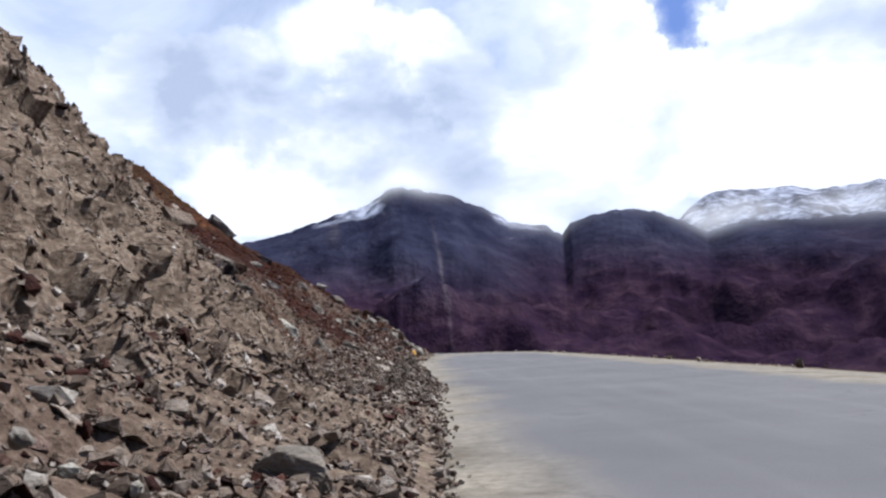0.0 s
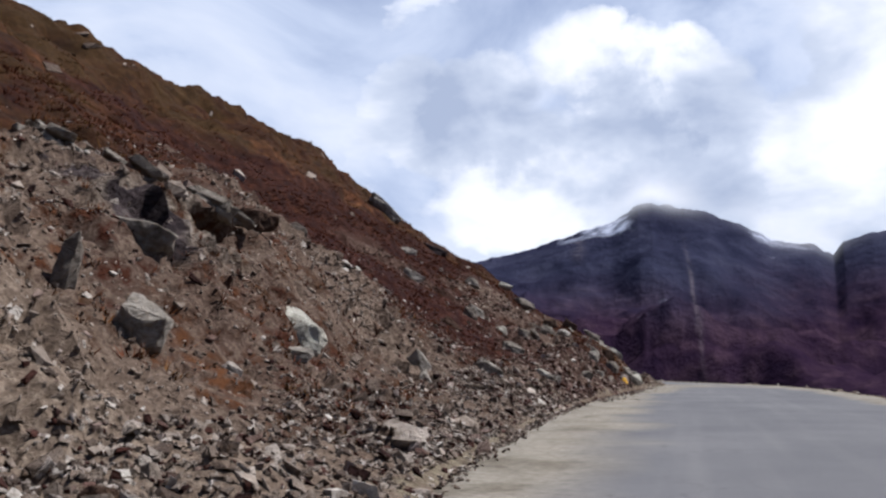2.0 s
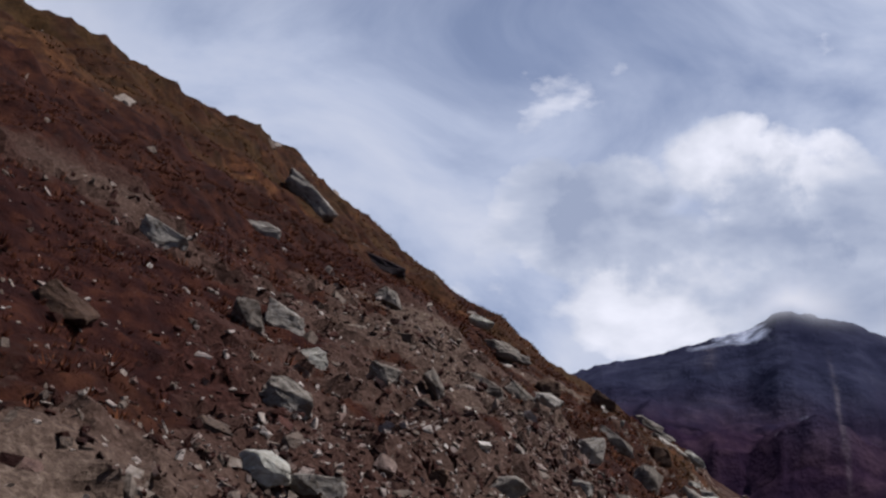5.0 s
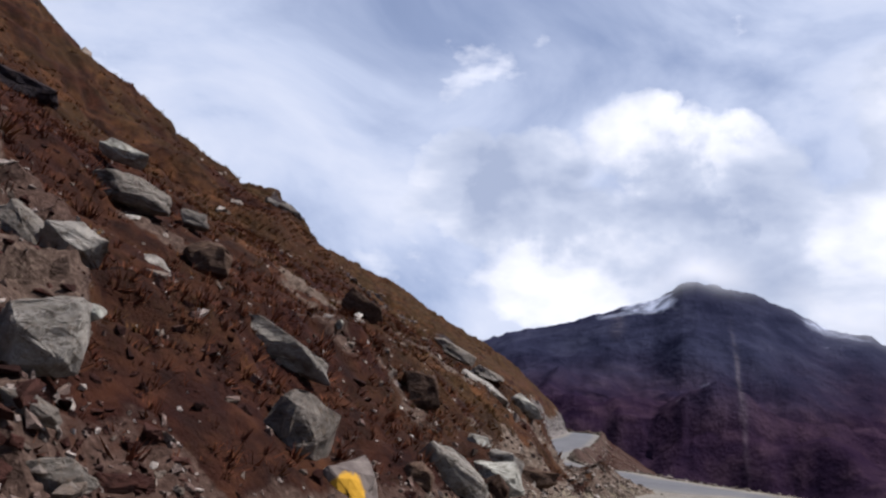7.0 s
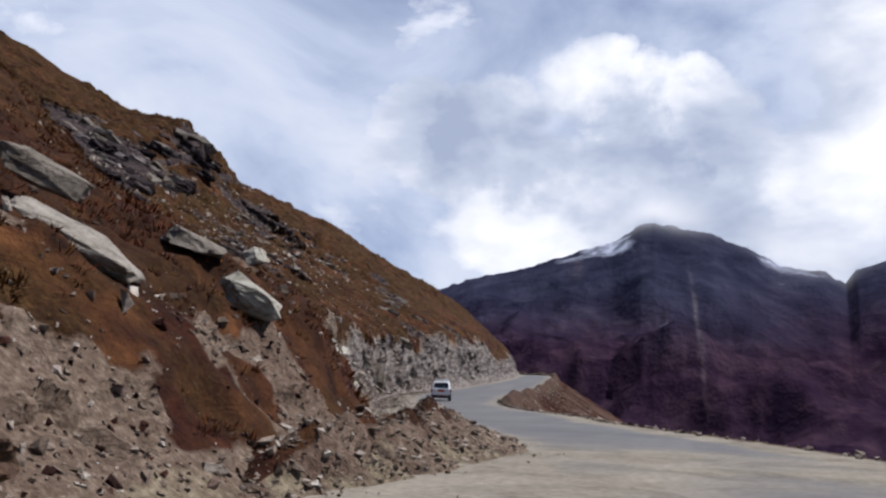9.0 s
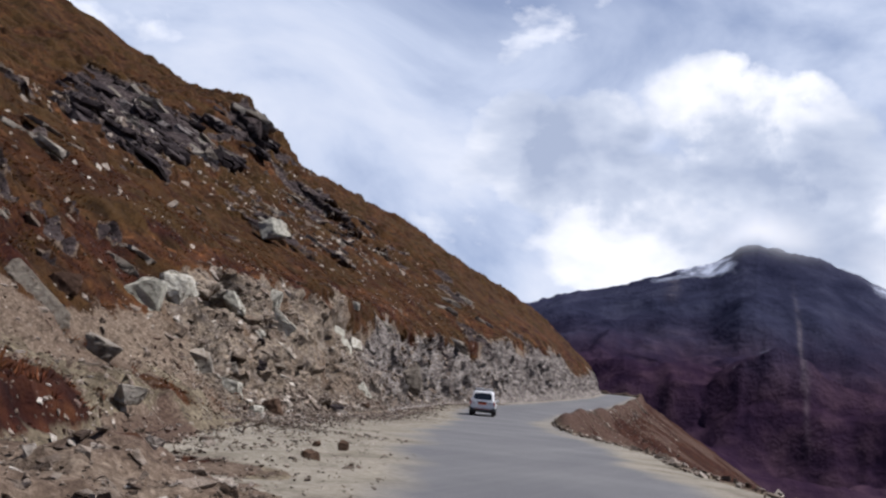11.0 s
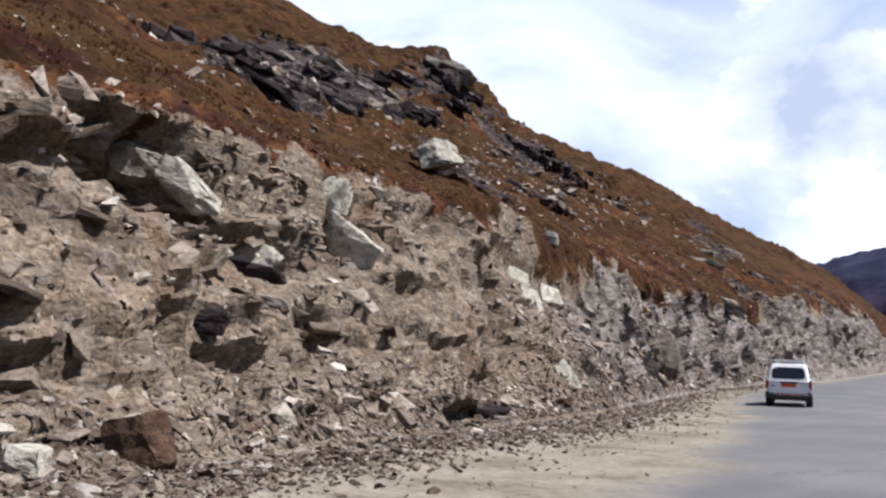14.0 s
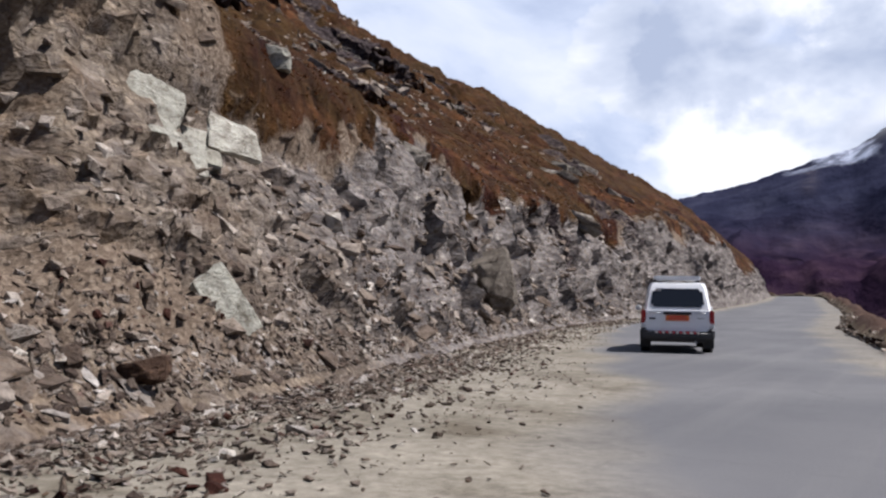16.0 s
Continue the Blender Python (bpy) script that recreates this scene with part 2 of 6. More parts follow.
def stone_material(name, stops, rust=0.3):
    m, nt, b = material(name, 0.85)
    g = nt.nodes.new("ShaderNodeNewGeometry")
    info = nt.nodes.new("ShaderNodeObjectInfo")
    p = g.outputs["Position"]
    pick = maths(nt, "FRACT", maths(nt, "ADD", g.outputs["Random Per Island"], info.outputs["Random"]))
    tone = ramp(nt, pick, *stops)
    n1, n2 = fractal(nt, stretch(nt, p, (1, 1, 2.2), (30, 20, 0)), 2.6, 9, 0.66, 1.2), fractal(nt, p, 19.0, 5, 0.65)
    col = mix(nt, 1.0, tone, ramp(nt, n1, (0.30, (0.50, 0.47, 0.44)), (0.46, (0.92, 0.91, 0.89)), (0.60, (1.05, 1.04, 1.02)), (0.75, (1.25, 1.24, 1.2))), "MULTIPLY")
    col = mix(nt, 1.0, col, ramp(nt, fractal(nt, p, 4.5, 7, 0.65, 0.4), (0.33, (0.50, 0.47, 0.44)), (0.5, (1, 1, 1)), (0.72, (1.22, 1.21, 1.18))), "MULTIPLY")
    col = mix(nt, ramp(nt, n2, (0.52, (0, 0, 0)), (0.74, (rust, rust, rust))), col, (0.20, 0.12, 0.065))
    link(nt, mix(nt, 1.0, col, (0.77, 0.76, 0.765), "MULTIPLY"), b.inputs["Base Color"])
    bump(nt, b, maths(nt, "ADD", maths(nt, "MULTIPLY", n1, 1.6), maths(nt, "MULTIPLY", n2, 0.6)), 0.9, 0.07)
    return m


def road_material():
    m, nt, b = material("asphalt", 0.8)
    p = place(nt)
    n1, n2, n3 = fractal(nt, p, 0.25, 5), fractal(nt, p, 3.0, 6, 0.6), fractal(nt, p, 60.0, 3, 0.6)
    tar = ramp(nt, n3, (0.3, (0.086, 0.086, 0.089)), (0.7, (0.15, 0.149, 0.15)))
    tar = mix(nt, ramp(nt, n1, (0.4, (0, 0, 0)), (0.65, (0.6, 0.6, 0.6))), tar, (0.175, 0.172, 0.168))
    streaks = fractal(nt, stretch(nt, p, (1.6, 0.05, 1)), 1.0, 4, 0.55)
    tar = mix(nt, ramp(nt, streaks, (0.5, (0, 0, 0)), (0.75, (0.2, 0.2, 0.2))), tar, (0.27, 0.2604, 0.24))
    dust = ramp(nt, fractal(nt, p, 7.0, 8, 0.72), (0.30, (0.145, 0.127, 0.098)), (0.5, (0.24, 0.215, 0.17)), (0.70, (0.335, 0.305, 0.245)))
    dust = mix(nt, 1.0, dust, ramp(nt, fractal(nt, p, 0.7, 7, 0.65, 0.6), (0.33, (0.55, 0.52, 0.47)), (0.5, (0.95, 0.95, 0.93)), (0.66, (1.15, 1.15, 1.13))), "MULTIPLY")
    # fine cracks
    vor = nt.nodes.new("ShaderNodeTexVoronoi")
    vor.feature = "DISTANCE_TO_EDGE"
    vor.inputs["Scale"].default_value = 0.55
    warp = nt.nodes.new("ShaderNodeVectorMath")
    warp.operation = "ADD"
    link(nt, p, warp.inputs[0])
    nn = node(nt, "ShaderNodeTexNoise", Scale=1.5, Detail=5.0)
    link(nt, p, nn.inputs["Vector"])
    link(nt, nn.outputs["Color"], warp.inputs[1])
    link(nt, warp.outputs[0], vor.inputs["Vector"])
    crack = ramp(nt, vor.outputs["Distance"], (0.0, (1, 1, 1)), (0.012, (0, 0, 0)))
    crack = maths(nt, "MULTIPLY", crack, ramp(nt, n1, (0.5, (0, 0, 0)), (0.6, (0.6, 0.6, 0.6))))
    tar = mix(nt, crack, tar, (0.05, 0.05, 0.052))
    f = ramp(nt, maths(nt, "ADD", mask(nt, "dust"), maths(nt, "MULTIPLY", maths(nt, "SUBTRACT", n1, 0.5), 0.8)), (0.12, (0, 0, 0)), (0.88, (1, 1, 1)))
    link(nt, mix(nt, 1.0, mix(nt, f, tar, dust), (0.79, 0.79, 0.82), "MULTIPLY"), b.inputs["Base Color"])
    grit = fractal(nt, p, 14.0, 6, 0.7)
    bump(nt, b, maths(nt, "ADD", maths(nt, "MULTIPLY", n3, 0.3), maths(nt, "MULTIPLY", maths(nt, "ADD", maths(nt, "MULTIPLY", n2, 0.2), maths(nt, "MULTIPLY", grit, 1.3)), f)), 0.6, 0.03)
    return m


def mountain_material():
    m, nt, b = material("mountain", 1.0)
    b.inputs["Specular IOR Level"].default_value = 0.0
    p = place(nt)
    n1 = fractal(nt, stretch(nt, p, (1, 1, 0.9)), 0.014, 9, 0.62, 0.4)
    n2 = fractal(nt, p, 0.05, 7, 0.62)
    # rock toned dark blue: distance haze and cloud shade are in its colour
    hazy_rock = ramp(nt, n1, (0.3, (0.015, 0.016, 0.031)), (0.5, (0.028, 0.03, 0.052)), (0.72, (0.056, 0.058, 0.088)))
    # heather pushed to purple: haze, windscreen reflection and valley shade are in its colour
    hazy_heath = ramp(nt, maths(nt, "ADD", maths(nt, "MULTIPLY", n2, 0.6), maths(nt, "MULTIPLY", n1, 0.4)), (0.36, (0.014, 0.008, 0.019)), (0.5, (0.028, 0.0155, 0.028)), (0.62, (0.05, 0.029, 0.041)))
    col = mix(nt, mask(nt, "hazy_heath"), hazy_rock, hazy_heath)
    col = mix(nt, maths(nt, "MULTIPLY", mask(nt, "scar"), ramp(nt, n2, (0.35, (0, 0, 0)), (0.6, (1, 1, 1)))), col, (0.22, 0.19, 0.19))
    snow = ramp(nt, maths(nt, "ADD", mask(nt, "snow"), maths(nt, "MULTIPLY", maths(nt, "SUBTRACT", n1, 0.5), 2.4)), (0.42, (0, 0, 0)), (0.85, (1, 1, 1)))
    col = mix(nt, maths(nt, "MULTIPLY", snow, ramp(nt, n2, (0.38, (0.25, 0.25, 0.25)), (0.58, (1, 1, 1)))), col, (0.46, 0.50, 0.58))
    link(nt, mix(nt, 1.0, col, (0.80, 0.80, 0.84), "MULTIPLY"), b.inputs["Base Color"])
    bump(nt, b, n2, 0.8, 6.0)
    return m


def plain(name, colour, rough=0.5, metal=0.0, dirt=0.25, dirt_colour=(0.12, 0.1, 0.08), scale=6.0):
    m, nt, b = material(name, rough)
    b.inputs["Metallic"].default_value = metal
    b.inputs["Specular IOR Level"].default_value = 0.5
    p = nt.nodes.new("ShaderNodeTexCoord").outputs["Object"]
    n1 = fractal(nt, p, scale, 6, 0.6)
    col = mix(nt, ramp(nt, n1, (0.45, (0, 0, 0)), (0.8, (dirt, dirt, dirt))), colour, dirt_colour)
    link(nt, col, b.inputs["Base Color"])
    link(nt, maths(nt, "ADD", maths(nt, "MULTIPLY", n1, 0.25), rough - 0.1), b.inputs["Roughness"])
    return m


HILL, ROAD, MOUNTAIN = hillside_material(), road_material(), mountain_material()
GREY = ((0.0, (0.085, 0.063, 0.05)), (0.35, (0.19, 0.154, 0.125)), (0.7, (0.295, 0.25, 0.208)), (0.9, (0.42, 0.375, 0.325)), (1.0, (0.62, 0.59, 0.53)))
SCREE = stone_material("scree_stone", GREY, 0.5)
MAROON = stone_material("maroon_scree", ((0.0, (0.018, 0.007, 0.006)), (0.4, (0.043, 0.015, 0.0105)), (0.62, (0.085, 0.038, 0.029)), (0.8, (0.25, 0.185, 0.155)), (1.0, (0.5, 0.45, 0.40))), 0.12)
TALUS = stone_material("talus_chip", ((0.0, (0.065, 0.048, 0.04)), (0.4, (0.175, 0.14, 0.114)), (0.75, (0.25, 0.215, 0.18)), (0.92, (0.32, 0.295, 0.27)), (1.0, (0.56, 0.53, 0.49))), 0.4)
SLATE = stone_material("slate", ((0.0, (0.17, 0.148, 0.125)), (0.5, (0.245, 0.225, 0.193)), (1.0, (0.35, 0.33, 0.29))), 0.45)
PALE = stone_material("pale_schist", ((0.0, (0.40, 0.40, 0.345)), (1.0, (0.56, 0.55, 0.48))), 0.4)
BROWN = stone_material("brown_stone", ((0.0, (0.06, 0.036, 0.026)), (1.0, (0.13, 0.085, 0.06))), 0.5)
# dark schist made blacker still: the shade under overhangs is in its colour
SHADE_BLACK = stone_material("shade_dark_schist", ((0.0, (0.016, 0.013, 0.016)), (0.6, (0.045, 0.037, 0.041)), (0.88, (0.10, 0.086, 0.088)), (1.0, (0.26, 0.24, 0.23))), 0.3)


# ---------------------------------------------------------------- noise on arrays
def hashed(ix, iy, iz, seed):
    h = (ix.astype(np.int64) * 73856093) ^ (iy.astype(np.int64) * 19349663) ^ (iz.astype(np.int64) * 83492791) ^ (seed * 2654435)
    h = (h ^ (h >> 13)) * 1274126177 & 0x7FFFFFFF
    h = (h ^ (h >> 11)) * 668265263 & 0x7FFFFFFF
    return ((h ^ (h >> 15)) & 0xFFFFFF) / float(0xFFFFFF)


def value_noise(p, seed=0):
    i = np.floor(p)
    f = p - i
    f = f * f * (3 - 2 * f)
    i = i.astype(np.int64)
    out = 0
    for a in (0, 1):
        for b in (0, 1):
            for c in (0, 1):
                w = (f[:, 0] if a else 1 - f[:, 0]) * (f[:, 1] if b else 1 - f[:, 1]) * (f[:, 2] if c else 1 - f[:, 2])
                out = out + w * hashed(i[:, 0] + a, i[:, 1] + b, i[:, 2] + c, seed)
    return out * 2 - 1


TURN = np.array(Euler((0.7, 0.5, 0.9)).to_matrix())


def fbm(p, octaves=4, seed=0, gain=0.5):
    out, amp = 0, 1.0
    for o in range(octaves):
        p = p @ TURN
        out = out + amp * value_noise(p * 2.03**o + o * 17.3, seed + o)
        amp *= gain
    return out


def facets(p, seed=0):
    """Blocks with flat, tilted faces and sharp steps between them."""
    i0 = np.floor(p).astype(np.int64)
    best, out = np.full(len(p), 1e9), np.zeros(len(p))
    for a in (-1, 0, 1):
        for b in (-1, 0, 1):
            for c in (-1, 0, 1):
                j = i0 + (a, b, c)
                h = [hashed(j[:, 0], j[:, 1], j[:, 2], seed + k) for k in range(7)]
                d = p - (j + np.stack(h[:3], 1))
                far = (d * d).sum(1)
                near = far < best
                val = (d * (np.stack(h[3:6], 1) * 2 - 1)).sum(1) * 1.1 + (h[6] * 2 - 1) * 0.55
                best, out = np.where(near, far, best), np.where(near, val, out)
    return out


def smooth(a, b, x):
    t = np.clip((x - a) / (b - a), 0, 1)
    return t * t * (3 - 2 * t)


def curve(points, softness=3):
    """A smoothed x over y through the points of a plan."""
    pts = np.array(points)
    ys = np.arange(pts[0, 1], pts[-1, 1] + 0.5, 0.5)
    xs = np.interp(ys, pts[:, 1], pts[:, 0])
    for _ in range(softness):
        xs = np.convolve(np.pad(xs, 6, mode="edge"), np.ones(13) / 13, "valid")
    return lambda y: np.interp(y, ys, xs)


def grid_mesh(name, co, rows, cols, masks, mat, shade_smooth=True):
    me = bpy.data.meshes.new(name)
    i = np.arange(rows * cols).reshape(rows, cols)
    quads = np.stack([i[:-1, :-1], i[1:, :-1], i[1:, 1:], i[:-1, 1:]], -1).reshape(-1, 4)
    fill(me, co, quads)
    for key, values in masks.items():
        at = me.attributes.new(key, "FLOAT", "POINT")
        at.data.foreach_set("value", np.clip(values, 0, 1).astype(np.float32))
    me.materials.append(mat)
    me.polygons.foreach_set("use_smooth", np.full(len(quads), shade_smooth))
    return me


def fill(me, co, faces):
    n, k = faces.shape
    me.vertices.add(len(co))
    me.vertices.foreach_set("co", np.asarray(co, np.float32).ravel())
    me.loops.add(n * k)
    me.loops.foreach_set("vertex_index", faces.astype(np.int32).ravel())
    me.polygons.add(n)
    me.polygons.foreach_set("loop_start", np.arange(0, n * k, k, dtype=np.int32))
    me.update(calc_edges=True)


# ---------------------------------------------------------------- plan of the road and the hill
FOOT = curve([(0.0, -60.8), (0.0, 0.0), (-0.08, 10.6), (-0.3, 19.8), (-1.14, 26.6), (-1.98, 38.0), (-2.2, 49.4), (-1.82, 60.8),
              (-1.6, 69.9), (-1.37, 77.5), (-2.28, 82.8), (-4.56, 88.2), (-7.6, 94.2), (-11.4, 100.3), (-14.44, 107.2), (-16.72, 114.0),
              (-19.0, 123.1), (-22.04, 133.0), (-25.46, 144.4), (-27.74, 155.8), (-29.0, 171.0), (-29.8, 186.2), (-31.0, 201.4),
              (-33.0, 225.0), (-36.0, 252.0), (-39.0, 277.0), (-47.0, 289.0), (-75.0, 300.0), (-120.0, 312.0)], 2)
VERGE = curve([(7.2, -60.8), (7.2, 0.0), (7.6, 15.2), (7.83, 45.6), (7.6, 68.4), (6.46, 82.1), (3.0, 92.7), (-1.9, 104.1), (-5.0, 115.5),
               (-10.2, 127.0), (-13.9, 135.5), (-15.6, 145.5), (-17.4, 155.8), (-19.38, 178.6), (-20.5, 190.0), (-23.0, 210.0), (-27.0, 240.0),
               (-31.0, 268.0), (-34.5, 282.0), (-44.0, 297.0), (-75.0, 308.0), (-118.0, 320.0)], 2)
TAR = curve([(0.9, -60), (0.6, 8), (0.55, 14), (0.75, 22), (0.3, 28), (0.0, 38), (-0.3, 60), (0.6, 70), (1.1, 76), (0.6, 84), (-1.0, 88), (-4.0, 95),
             (-7.7, 104), (-10.8, 111), (-14.7, 124), (-18.6, 134), (-22.6, 145), (-25.8, 156), (-27.2, 171), (-28.6, 186), (-29.8, 201), (-31.8, 225), (-34.8, 252), (-37.8, 277), (-46, 290), (-74, 302), (-119, 314)], 1)
OFFS = np.array([0.0, 1.0, 2.0, 3.0, 4.0, 6.0, 8.0, 12.0, 18.0, 25.0, 33.0, 42.0, 48.0, 60.0, 80.0, 100.0])
SECTIONS = {}
SECTIONS.update({
    -60: (0, 0.39, 1.06, 2.14, 3.46, 6.28, 8.77, 12.9, 17.8, 23.1, 28.4, 33.8, 37.2, 43.8, 54.5, 65),
    8: (0, 0.26, 0.7, 1.52, 3.29, 6.48, 8.94, 12.7, 16.9, 21.8, 26.9, 32.3, 35.7, 42.3, 52.9, 63.3),
    16: (0, 0.11, 0.26, 0.69, 2.28, 4.66, 6.94, 10.6, 15.1, 20.2, 25.5, 30.9, 34.3, 40.8, 51.3, 61.6),
    26: (0, 0.46, 0.46, 0.55, 1.13, 3.03, 4.32, 7.5, 12.1, 17.1, 22.3, 27.7, 31.1, 37.6, 47.7, 57.5),
    36: (0, 0.31, 0.54, 0.76, 1.32, 3.91, 5.53, 8.3, 12.3, 16.8, 21.7, 26.7, 29.9, 36, 45.6, 54.9),
    47: (0, 0.49, 1.13, 1.51, 2.03, 3.33, 4.31, 7.2, 11.6, 16.1, 20.7, 25.6, 28.8, 34.7, 44, 52.9),
})
SECTIONS.update({
    57: (0, 0.98, 2.13, 2.13, 2.71, 3.79, 4.98, 8, 12.5, 17.3, 22, 25.8, 29.3, 35.4, 44.6, 53.3),
    66: (0, 1.09, 1.63, 3, 3, 4.47, 6.02, 8.2, 12.7, 17.8, 22.1, 26.2, 28.9, 33.9, 41.9, 49.7),
    78: (0, 0.67, 1.82, 2.51, 3.25, 4.38, 5.44, 7.5, 11.5, 18.3, 22.4, 26, 28.1, 32.2, 39.2, 46.2),
    84: (0, 0.93, 2.49, 3.15, 3.58, 4.73, 5.89, 9.6, 13.1, 18.7, 22.9, 25.8, 27.9, 32.2, 39.3, 46.3),
    92: (0, 0.75, 1.01, 1.2, 1.72, 3.3, 5.25, 9.6, 14, 18.6, 22.8, 26.3, 28.7, 33.4, 41.1, 48.6),
    98: (0, 0.86, 1.06, 1.21, 1.84, 3.58, 5.4, 9.1, 13.8, 18.7, 23.3, 27.6, 30.2, 35.3, 43.4, 51.4),
})
SECTIONS.update({
    104: (0, 0.28, 1.08, 1.82, 2.73, 4.49, 6.1, 9.2, 13.3, 17.8, 22.3, 26.9, 29.6, 34.9, 43.5, 51.8),
    108: (0, 0.16, 1.75, 3.34, 4.53, 6.05, 7.43, 10.2, 13.8, 17.5, 21.7, 26.2, 29, 34.6, 43.5, 52.4),
    116: (0, 0.3, 1.1, 3.45, 5.22, 6.55, 7.69, 10.1, 13.3, 17.1, 21.3, 25.7, 28.6, 34.3, 43.7, 53),
    126: (0, 0.7, 2, 3.37, 6.4, 6.83, 7.57, 9.7, 12.7, 17.2, 21.1, 24.5, 27.4, 33.3, 43, 52.7),
    141: (0, 0.75, 2.6, 5.48, 7.08, 7.67, 8.44, 10.8, 13.7, 16.8, 21.5, 26.5, 29.8, 36.1, 46.6, 57),
    154: (0, 0.26, 3.11, 5.34, 6.56, 7.85, 9.1, 11.5, 14.9, 18.2, 22.6, 28, 31.5, 38.3, 49.4, 60.7),
})
SECTIONS.update({
    170: (0, 1, 4.15, 5.88, 6.45, 8.29, 9.93, 12.5, 15.8, 18.8, 23.5, 30.4, 35, 42.4, 54.5, 67.1),
    178: (0, 2.26, 4.75, 6.87, 7.34, 8.84, 10.32, 12.8, 16.2, 19.8, 24.6, 33, 38.6, 43.6, 55.4, 68.4),
    186: (0, 1.2, 5.35, 7.86, 8.22, 9.36, 10.66, 13.1, 16.6, 20.4, 25.3, 33.2, 42.3, 44.6, 56.8, 68.3),
    193: (0, 2.53, 5.3, 7.66, 8.38, 9.61, 10.93, 13.5, 17.2, 20.9, 25.9, 34.3, 39.9, 42.4, 51.4, 60.4),
    200: (0, 1.2, 5.25, 7.46, 8.54, 9.86, 11.21, 13.8, 17.7, 21.8, 26.8, 32.4, 35.9, 40.4, 47.1, 53.7),
    216: (0, 2.49, 5.61, 8.11, 9.39, 10.74, 12.08, 14.6, 18.3, 22.5, 27.2, 31, 36.4, 38.2, 42.1, 46.3),
})
SECTIONS.update({
    240: (0, 1.16, 3.2, 4.91, 6.06, 7.75, 9.42, 12.6, 17.2, 22.1, 27.3, 33.5, 36.1, 38.5, 42.6, 46.9),
    270: (0, 1.13, 3.46, 5.42, 6.59, 8.37, 10.11, 13.8, 18.4, 22.4, 26.5, 31.9, 34.3, 37.4, 41.9, 46.3),
    310: (0, 2.43, 6.46, 9.66, 11.17, 12.53, 13.86, 16.3, 20.1, 24.3, 28.8, 34.3, 35.9, 39, 43.5, 47.9),
})


def road_z(y):
    return np.interp(y, (-200, 126, 145, 160, 180, 200, 240, 277, 310), (0, 0, 0.4, 0.9, 1.5, 2.3, 4.0, 5.8, 6.8))


def hill_z(y, off):
    keys = np.array(sorted(SECTIONS))
    table = np.array([SECTIONS[k] for k in keys])
    k = np.clip(np.searchsorted(keys, y) - 1, 0, len(keys) - 2)
    w = np.clip((y - keys[k]) / (keys[k + 1] - keys[k]), 0, 1)
    w = w * w * (3 - 2 * w)
    j = np.clip(np.searchsorted(OFFS, off, side="right") - 1, 0, len(OFFS) - 2)
    s = (off - OFFS[j]) / (OFFS[j + 1] - OFFS[j])
    rows = [table[k + a, j] * (1 - s) + table[k + a, j + 1] * s for a in (0, 1)]
    return rows[0] * (1 - w) + rows[1] * w + road_z(y)


def near_spot(x, y, cx, cy, rx, ry):
    return np.exp(-((x - cx) / rx) ** 2 - ((y - cy) / ry) ** 2)


def near_furrow(x, y):
    """A washed-out gully that runs down the bank to the road."""
    line = ((-5.2, 92.2), (-7.6, 94.2), (-8.4, 95.3), (-9.4, 96.9), (-10.4, 98.1), (-11.9, 98.6), (-13.2, 98.9), (-14.4, 98.4), (-15.2, 98.9))
    best = np.full(len(x), 99.0)
    for (ax, ay), (bx, by) in zip(line, line[1:]):
        t = np.clip(((x - ax) * (bx - ax) + (y - ay) * (by - ay)) / ((bx - ax) ** 2 + (by - ay) ** 2), 0, 1)
        best = np.minimum(best, np.hypot(x - ax - t * (bx - ax), y - ay - t * (by - ay)))
    return np.exp(-((best / np.interp(y, (92, 95.5, 98), (1.0, 0.75, 0.42))) ** 2))


HIGH_BAND = ((-44, 128), (-47, 134.5), (-59, 149), (-65.4, 163), (-68, 175.5), (-70.4, 189), (-74, 187.5), (-76.5, 179), (-78, 170), (-84, 162), (-76, 150), (-61, 137), (-50, 126.5))
LOW_BAND = ((-40, 146), (-41.2, 157.7), (-47, 176), (-53.4, 195), (-61, 196), (-64, 187), (-62.7, 173.4), (-58, 162.5), (-46.9, 145.8))
CREST = ((-18.2, 96.5), (-17.5, 99.5), (-20.5, 104.5), (-22.5, 103.5), (-20.0, 98.0))
OUTCROPS = ((-41.6, 188.6, 3.0), (-33.2, 175.2, 2.4), (-34.5, 196.8, 2.6), (-46.9, 195.3, 2.5), (-30.5, 160, 1.6), (-9.3, 30.2, 0.8), (-7.6, 29.6, 0.8), (-38, 114, 2.0), (-19.0, 98.7, 1.3), (-34, 118, 1.2))


def inside(x, y, ring):
    """Metres that a point lies inside an outline on the plan (negative outside)."""
    best, odd = np.full(len(x), 1e9), np.zeros(len(x), bool)
    for (ax, ay), (bx, by) in zip(ring, ring[1:] + ring[:1]):
        t = np.clip(((x - ax) * (bx - ax) + (y - ay) * (by - ay)) / ((bx - ax) ** 2 + (by - ay) ** 2), 0, 1)
        best = np.minimum(best, np.hypot(x - ax - t * (bx - ax), y - ay - t * (by - ay)))
        if ay != by:
            odd ^= ((ay > y) != (by > y)) & (x < (bx - ax) * (y - ay) / (by - ay) + ax)
    return np.where(odd, best, -best)


